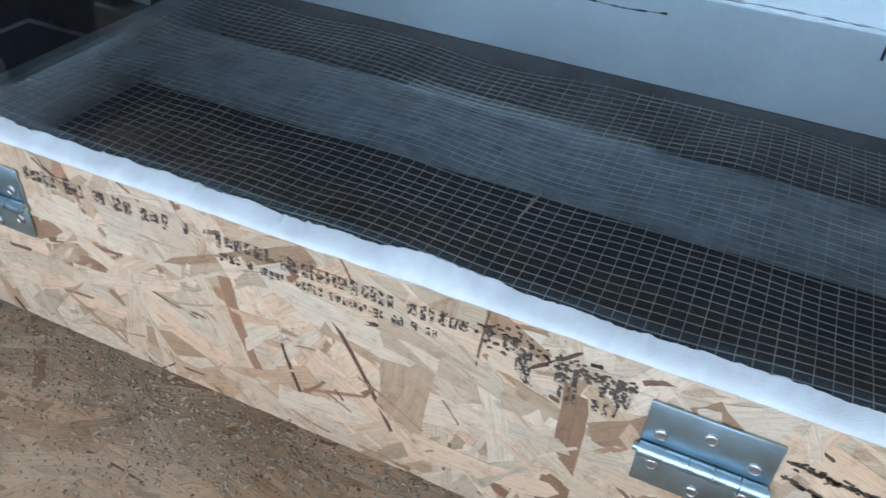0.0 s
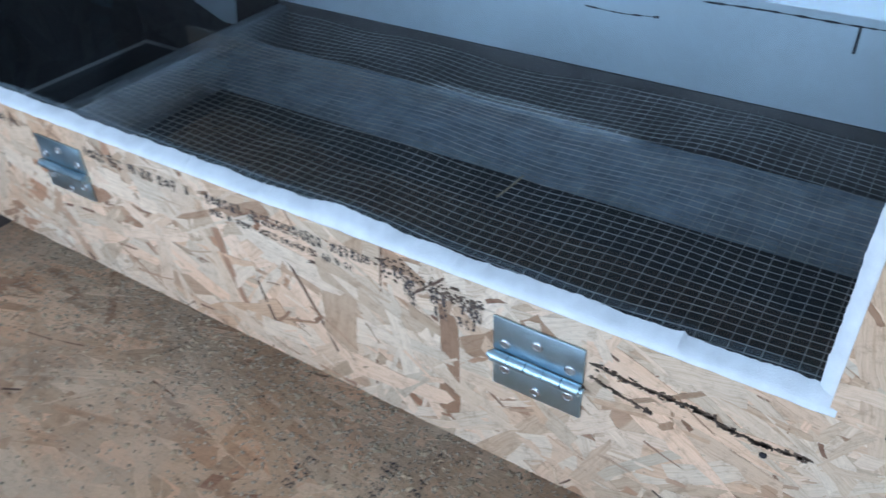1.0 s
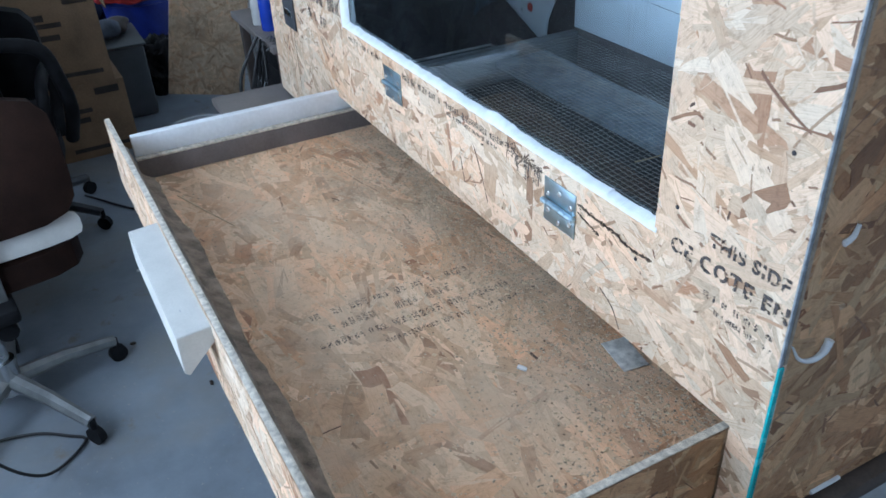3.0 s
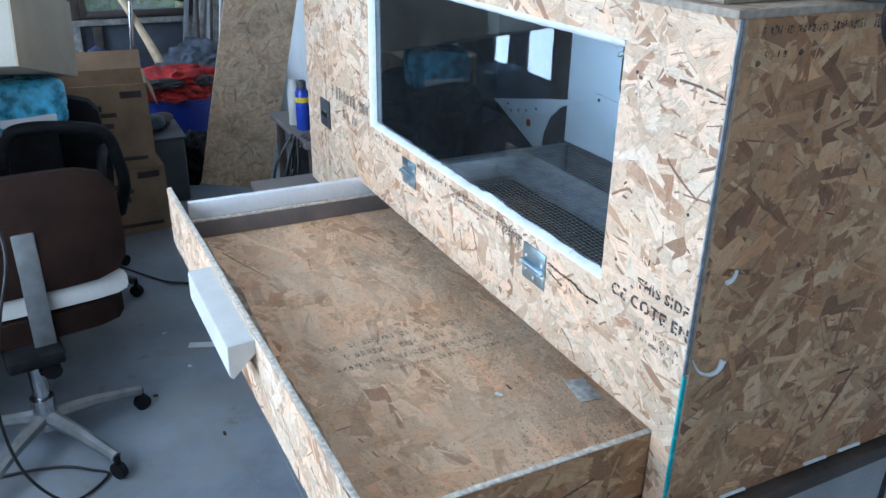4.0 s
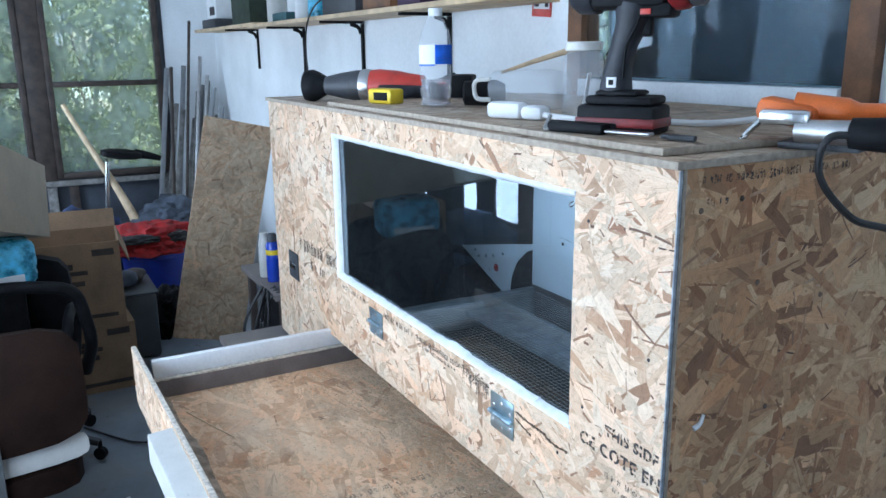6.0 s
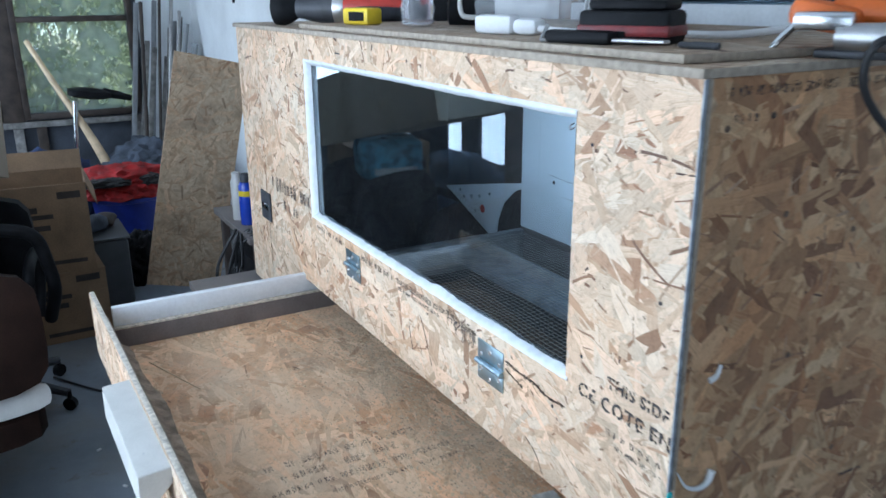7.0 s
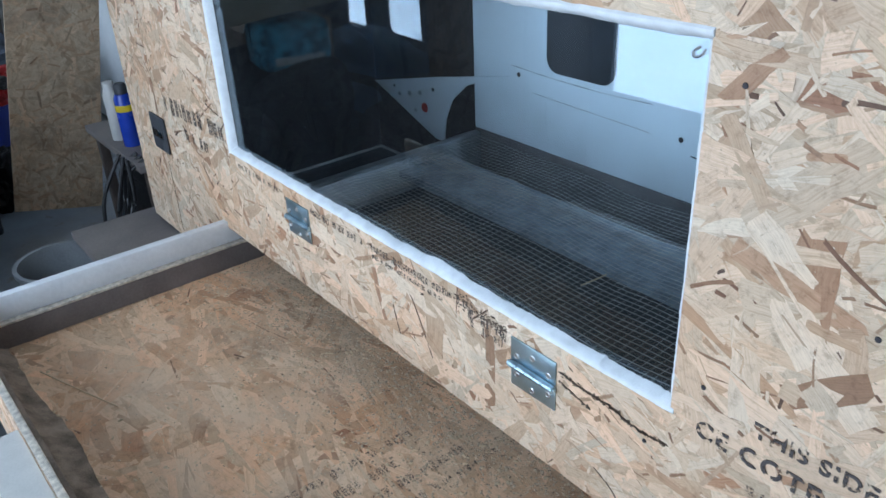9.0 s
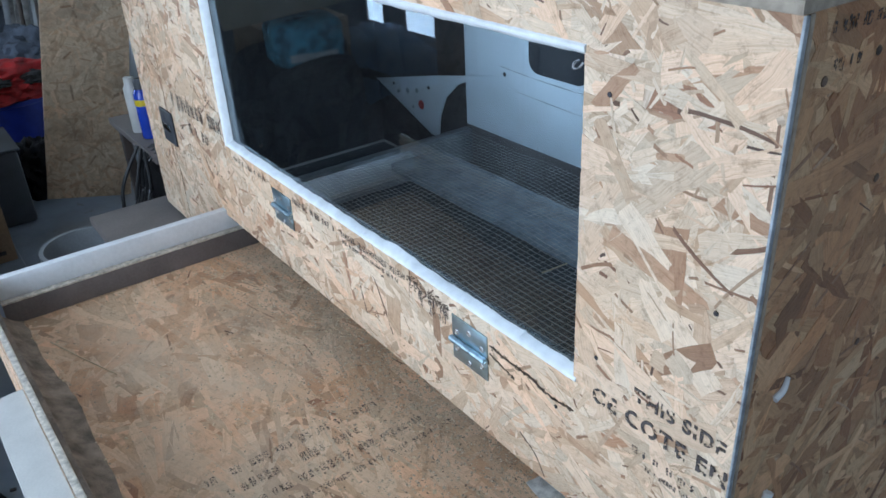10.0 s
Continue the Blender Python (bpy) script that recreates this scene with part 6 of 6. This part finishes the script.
part("shaft", bm_tube(smooth_line([(-5.75, -0.40, 1.37), (-5.60, -0.27, 1.08), (-5.42, -0.11, 0.74), (-5.30, 0.0, 0.46)], 6), lambda t: 0.018 + 0.022 * t * t, 12), M_PINE, bat)
for k, (ya, yb, xa, za, r, m) in enumerate(((0.62, 0.38, -6.10, 1.98, 0.012, M_DARKWOOD), (0.68, 0.44, -6.08, 1.70, 0.016, M_STEEL), (0.72, 0.50, -6.05, 1.55, 0.014, M_STEEL), (0.76, 0.42, -6.02, 1.45, 0.022, M_CABINET), (0.80, 0.55, -5.98, 1.30, 0.026, M_CABINET), (0.45, 0.30, -6.12, 1.62, 0.015, M_DARKWOOD))):
    p = thing("pole", "thin pole leaning in the corner by the window", "pole", "poles in the corner", (xa, yb, 0))
    part("rod", bm_tube([Vector((xa, ya, za)), Vector((xa + 0.12, (ya + yb) / 2, za / 2)), Vector((xa + 0.25, yb, r))], r, 8), m, p)

rng_ = random.Random(77)
for k in range(9):
    ya, yb, xa, top_ = 0.43 + 0.045 * k, 0.20 + 0.05 * k, -6.10 + 0.02 * (k % 3), rng_.uniform(1.15, 1.75)
    p = thing("slat", "long weathered grey wooden slat leaning in the corner", "slat", "slats in the corner", (xa, yb, 0))
    line_ = pose(xa + 0.03, yb, 0.003, 0, 0, 0) @ pose(0, 0, 0, -math.degrees(math.atan2(ya - yb, top_)), -4, 0)
    part("slat", bm_turn(bm_box(-0.008, -0.019, 0.0, 0.008, 0.019, top_, 0.002), line_), M_LEDGE if k % 3 else M_RAIL, p)

lean = thing("leaning_board", "weathered stained strand-board plank leaning by the box", "board", at=(-3.95, 0.1, 0))
lm = Matrix.Translation((-3.93, 0.30, 0.004)) @ pose(0, 0, 0, -13.2, -2.5, 0)
part("plank", bm_turn(bm_box(-0.006, -0.37, 0.0, 0.006, 0.045, 1.325, 0.0015), lm), M_LEAN, lean)

stand = thing("crate_stand", "grey-brown wooden stand beside the box", "stand", at=(-2.35, 0.3, 0))
part("top", bm_box(-2.62, 0.06, 0.80, -2.10, 0.60, 0.825, 0.003), M_GREYTOP, stand)
for sx, sy in ((-2.60, 0.08), (-2.14, 0.08), (-2.60, 0.56), (-2.14, 0.56)):
    part("leg", bm_box(sx, sy, 0.0, sx + 0.03, sy + 0.03, 0.799, 0.002), M_DARKWOOD, stand)
part("shelf", bm_box(-2.598, 0.082, 0.35, -2.112, 0.588, 0.37, 0.002), M_DARKWOOD, stand)
# Black box added as a dark backing; the space under the stand reads unlit.
darkbox = thing("dark_filler_box", "black box added on the stand shelf to darken the space", "tool box", at=(-2.36, 0.34, 0.37))
part("body", bm_box(-2.56, 0.13, 0.371, -2.16, 0.56, 0.66, 0.01), M_BLACK, darkbox)
part("lid", bm_box(-2.565, 0.125, 0.662, -2.155, 0.565, 0.74, 0.012), M_BLACK, darkbox)
part("handle", bm_box(-2.43, 0.33, 0.741, -2.29, 0.36, 0.775, 0.008), M_GREYPL, darkbox)
spray = thing("spray_can", "blue and yellow spray can with white cap on the stand", "can", at=(-2.30, 0.115, 0.826))
part("body", bm_lathe([(0.025, 0), (0.027, 0.003), (0.027, 0.150), (0.020, 0.165)], (-2.30, 0.115, 0.826), 22), M_SPRAYBLUE, spray)
part("band", bm_lathe([(0.0272, 0.112), (0.0277, 0.1125), (0.0277, 0.132), (0.0272, 0.1325)], (-2.30, 0.115, 0.826), 22), M_YELLOW, spray, "yellow band")
part("cap", bm_lathe([(0.019, 0.1655), (0.019, 0.19), (0.014, 0.197)], (-2.30, 0.115, 0.826), 18), M_GREYPL, spray)
jar2 = thing("white_jar", "slim white plastic bottle beside the spray can", "jar", at=(-2.36, 0.08, 0.826))
part("body", bm_lathe([(0.022, 0), (0.024, 0.004), (0.024, 0.15), (0.017, 0.165), (0.017, 0.185), (0.015, 0.187)], (-2.385, 0.105, 0.826), 20), M_SHELL, jar2)
for k in range(3):
    cb = thing("extension_lead", "looped black cord hanging from the stand", "cord", "cords by the stand", (-2.2, 0.05, 0.6))
    o = 0.035 * k
    part("cord", bm_tube(smooth_line([(-2.15 - o, 0.045, 0.835), (-2.13 - o, 0.03 - o, 0.70), (-2.20, -0.01 - o * 0.4, 0.60 - o), (-2.26 + o, 0.03, 0.68), (-2.22 + o, 0.042, 0.79), (-2.2 + o, 0.09, 0.832)], 8), 0.006, 8), M_CABLE, cb)
# Black bundle added only to darken the gap between board and box.
heap("dark_bag", "black bundle added on the stand to darken the gap by the box", -2.46, 0.40, 0.826, 0.11, 0.17, 0.30, M_BLACK, 27.0, "bag")
bucket = thing("bucket", "pale grey plastic bucket on the floor by the table", "bucket", at=(-2.38, -0.16, 0))
part("body", bm_lathe([(0.10, 0.0), (0.108, 0.006), (0.135, 0.47), (0.144, 0.474), (0.144, 0.488), (0.130, 0.488), (0.104, 0.03), (0.02, 0.03)], (-2.38, -0.17, 0.0), 30), M_CABINET, bucket)

# ---- shelf on the white wall ----
shelf = thing("wall_shelf", "pine plank shelf on black brackets along the white wall", "shelf", at=(-3.6, 0.75, 1.85))
part("plank", bm_box(-4.25, 0.60, 1.872, -1.42, Y1 - 0.001, 1.892, 0.002), M_PINE, shelf)
part("plank", bm_box(-6.02, 0.64, 1.885, -4.252, Y1 - 0.001, 1.907, 0.002), M_PINE, shelf)
for bx in (-4.95, -3.95, -3.05, -2.15):
    zt = 1.871 if bx > -4.25 else 1.884
    br = part("bracket", bm_box(bx - 0.012, 0.63, zt - 0.012, bx + 0.012, Y1 - 0.002, zt, 0.002), M_BLACK, shelf)
    part("upright", bm_box(bx - 0.012, Y1 - 0.014, zt - 0.27, bx + 0.012, Y1 - 0.002, zt - 0.013, 0.002), M_BLACK, br)
    part("brace", bm_tube(smooth_line([(bx, Y1 - 0.015, zt - 0.06), (bx, Y1 - 0.03, zt - 0.03), (bx, Y1 - 0.07, zt - 0.014)], 4), 0.010, 8), M_BLACK, br)


def goods(name, label, category, x, y, z, w, d, h, mat, cap=None):
    g = thing(name, label, category, "goods on the shelf", (x, y, z))
    if cap is None:
        part("body", bm_box(x - w / 2, y - d / 2, z, x + w / 2, y + d / 2, z + h, 0.006), mat, g)
    else:
        part("body", bm_lathe([(w / 2 - 0.004, 0), (w / 2, 0.005), (w / 2, h * 0.75), (w / 3.2, h * 0.88)], (x, y, z), 18), mat, g)
        part("cap", bm_lathe([(w / 3.3, h * 0.881), (w / 3.3, h), (w / 3.8, h + 0.002)], (x, y, z), 16), cap, g)
    return g


g = goods("white_box", "white box with dark bars standing on a grey tub", "box", -5.55, 0.74, 1.972, 0.30, 0.12, 0.26, M_PAPER)
part("print", bm_box(-5.60, 0.6785, 2.00, -5.44, 0.6795, 2.06, 0.0), M_INK, g, "dark printed bar")
goods("grey_tub", "grey plastic tub on the shelf", "tub", -5.50, 0.73, 1.908, 0.42, 0.18, 0.062, M_GREYPL)
goods("green_bag", "dark green bundle on the shelf", "bag", -4.60, 0.74, 1.908, 0.45, 0.18, 0.20, plain("dark_green_cloth", (0.03, 0.045, 0.03), 0.9, vary=0.3, bump=0.5))
goods("white_jug", "white plastic jug on the shelf", "jug", -4.05, 0.73, 1.893, 0.12, 0.12, 0.26, M_SHELL, M_RED)
goods("teal_box", "dark teal box on the shelf", "box", -3.80, 0.73, 1.893, 0.26, 0.14, 0.05, plain("teal_card", (0.02, 0.09, 0.10), 0.6))
goods("white_bottle", "white bottle on the shelf", "bottle", -3.55, 0.72, 1.893, 0.09, 0.09, 0.22, M_PAPER, M_BLUEPL)
goods("blue_can", "blue and white can on the shelf", "can", -3.32, 0.72, 1.893, 0.10, 0.10, 0.18, M_CYAN, M_PAPER)
goods("black_case", "black tool case on the shelf", "case", -2.85, 0.73, 1.893, 0.42, 0.16, 0.13, M_GREYPL)
goods("brown_box", "brown wooden box on the shelf", "box", -2.42, 0.73, 1.893, 0.28, 0.16, 0.12, M_BROWNWOOD)
goods("purple_box", "dark purple carton on the shelf", "box", -2.12, 0.73, 1.893, 0.20, 0.15, 0.15, plain("dark_purple_card", (0.05, 0.02, 0.06), 0.6))
goods("brown_crate", "brown box of sticks at the shelf end", "box", -1.68, 0.73, 1.893, 0.34, 0.16, 0.10, M_BROWNWOOD)
wire = thing("extension_lead", "thin black cord hanging from the shelf", "cord", at=(-3.1, 0.6, 1.9))
part("cord", bm_tube(smooth_line([(-2.75, 0.60, 1.99), (-3.0, 0.585, 1.93), (-3.12, 0.58, 1.80), (-3.15, 0.60, 1.55), (-3.15, 0.65, 1.2)], 8), 0.004, 8), M_CABLE, wire)
poster = thing("notice", "small red and white notice stuck to the wall", "notice", at=(-1.5, Y1, 1.9))
part("sheet", bm_turn(bm_box(-0.055, -0.003, -0.10, 0.055, -0.0005, 0.10, 0.0006), pose(-1.515, Y1, 1.93, 0, 4, 0)), M_RED, poster)
part("panel", bm_turn(bm_box(-0.045, -0.0042, -0.075, 0.045, -0.0032, -0.03, 0.0004), pose(-1.515, Y1, 1.93, 0, 4, 0)), M_PAPER, poster)
for k in range(3):
    part("print_bar", bm_turn(bm_box(-0.040 + 0.03 * k, -0.0050, -0.068 + 0.012 * (k % 2), -0.014 + 0.026 * k, -0.0043, -0.052 + 0.010 * (k % 2), 0.0002), pose(-1.515, Y1, 1.93, 0, 4, 0)), M_INK, poster)
stick = thing("wooden_stick", "thin wooden stick leaning on the wall behind the box", "stick", at=(-1.2, 0.6, 1.58))
part("stick", bm_tube([Vector((-1.53, 0.71, TZ + 0.068)), Vector((-1.38, 0.735, TZ + 0.105)), Vector((-1.20, 0.79, TZ + 0.150))], lambda t: 0.005 + 0.006 * t, 8), M_PINE, stick)

# ---- along the window wall, behind the chairs ----
cab = thing("tall_cabinet", "dark brown cabinet against the window wall", "cabinet", at=(-2.0, -1.43, 0))
part("body", bm_box(-2.30, -1.60, 0.0, -1.76, -1.27, 1.20, 0.004), M_DARKWOOD, cab)
part("door", bm_box(-2.29, -1.268, 0.03, -2.035, -1.255, 1.17, 0.003), M_BROWNWOOD, cab)
part("door", bm_box(-2.025, -1.268, 0.03, -1.77, -1.255, 1.17, 0.003), M_BROWNWOOD, cab)
bench = thing("bench", "low dark bench along the window wall", "bench", at=(-3.1, -1.45, 0))
part("seat", bm_box(-3.9, -1.60, 0.42, -2.35, -1.36, 0.45, 0.003), M_DARKWOOD, bench)
part("support", bm_box(-3.85, -1.59, 0.0, -3.80, -1.38, 0.419, 0.003), M_DARKWOOD, bench)
part("support", bm_box(-2.45, -1.59, 0.0, -2.40, -1.38, 0.419, 0.003), M_DARKWOOD, bench)
heap("blue_bundle", "blue-grey rolled tarpaulin bundle on the bench", -2.95, -1.47, 0.45, 0.55, 0.11, 0.24, plain("blue_tarpaulin", (0.16, 0.27, 0.42), 0.35, vary=0.2, scale=6), 23.0, "tarpaulin")

# small fittings on the front
eye = thing("screw_eye", "small bright screw eye at the window corner", "screw", at=(-0.225, 0.012, 1.487))
part("ring", bm_tube(smooth_line([(-0.222, 0.011, 1.494), (-0.226, 0.007, 1.490), (-0.223, 0.005, 1.486), (-0.218, 0.007, 1.488), (-0.217, 0.011, 1.492)], 6), 0.0013, 8), M_CHROME, eye)
staple = thing("staple", "dark staple pressed into the board", "staple", at=(-1.03, 0, 1.54))
part("crown", bm_box(-1.045, -0.0018, 1.538, -1.020, -0.0002, 1.5405, 0.0005), M_GREYPL, staple)
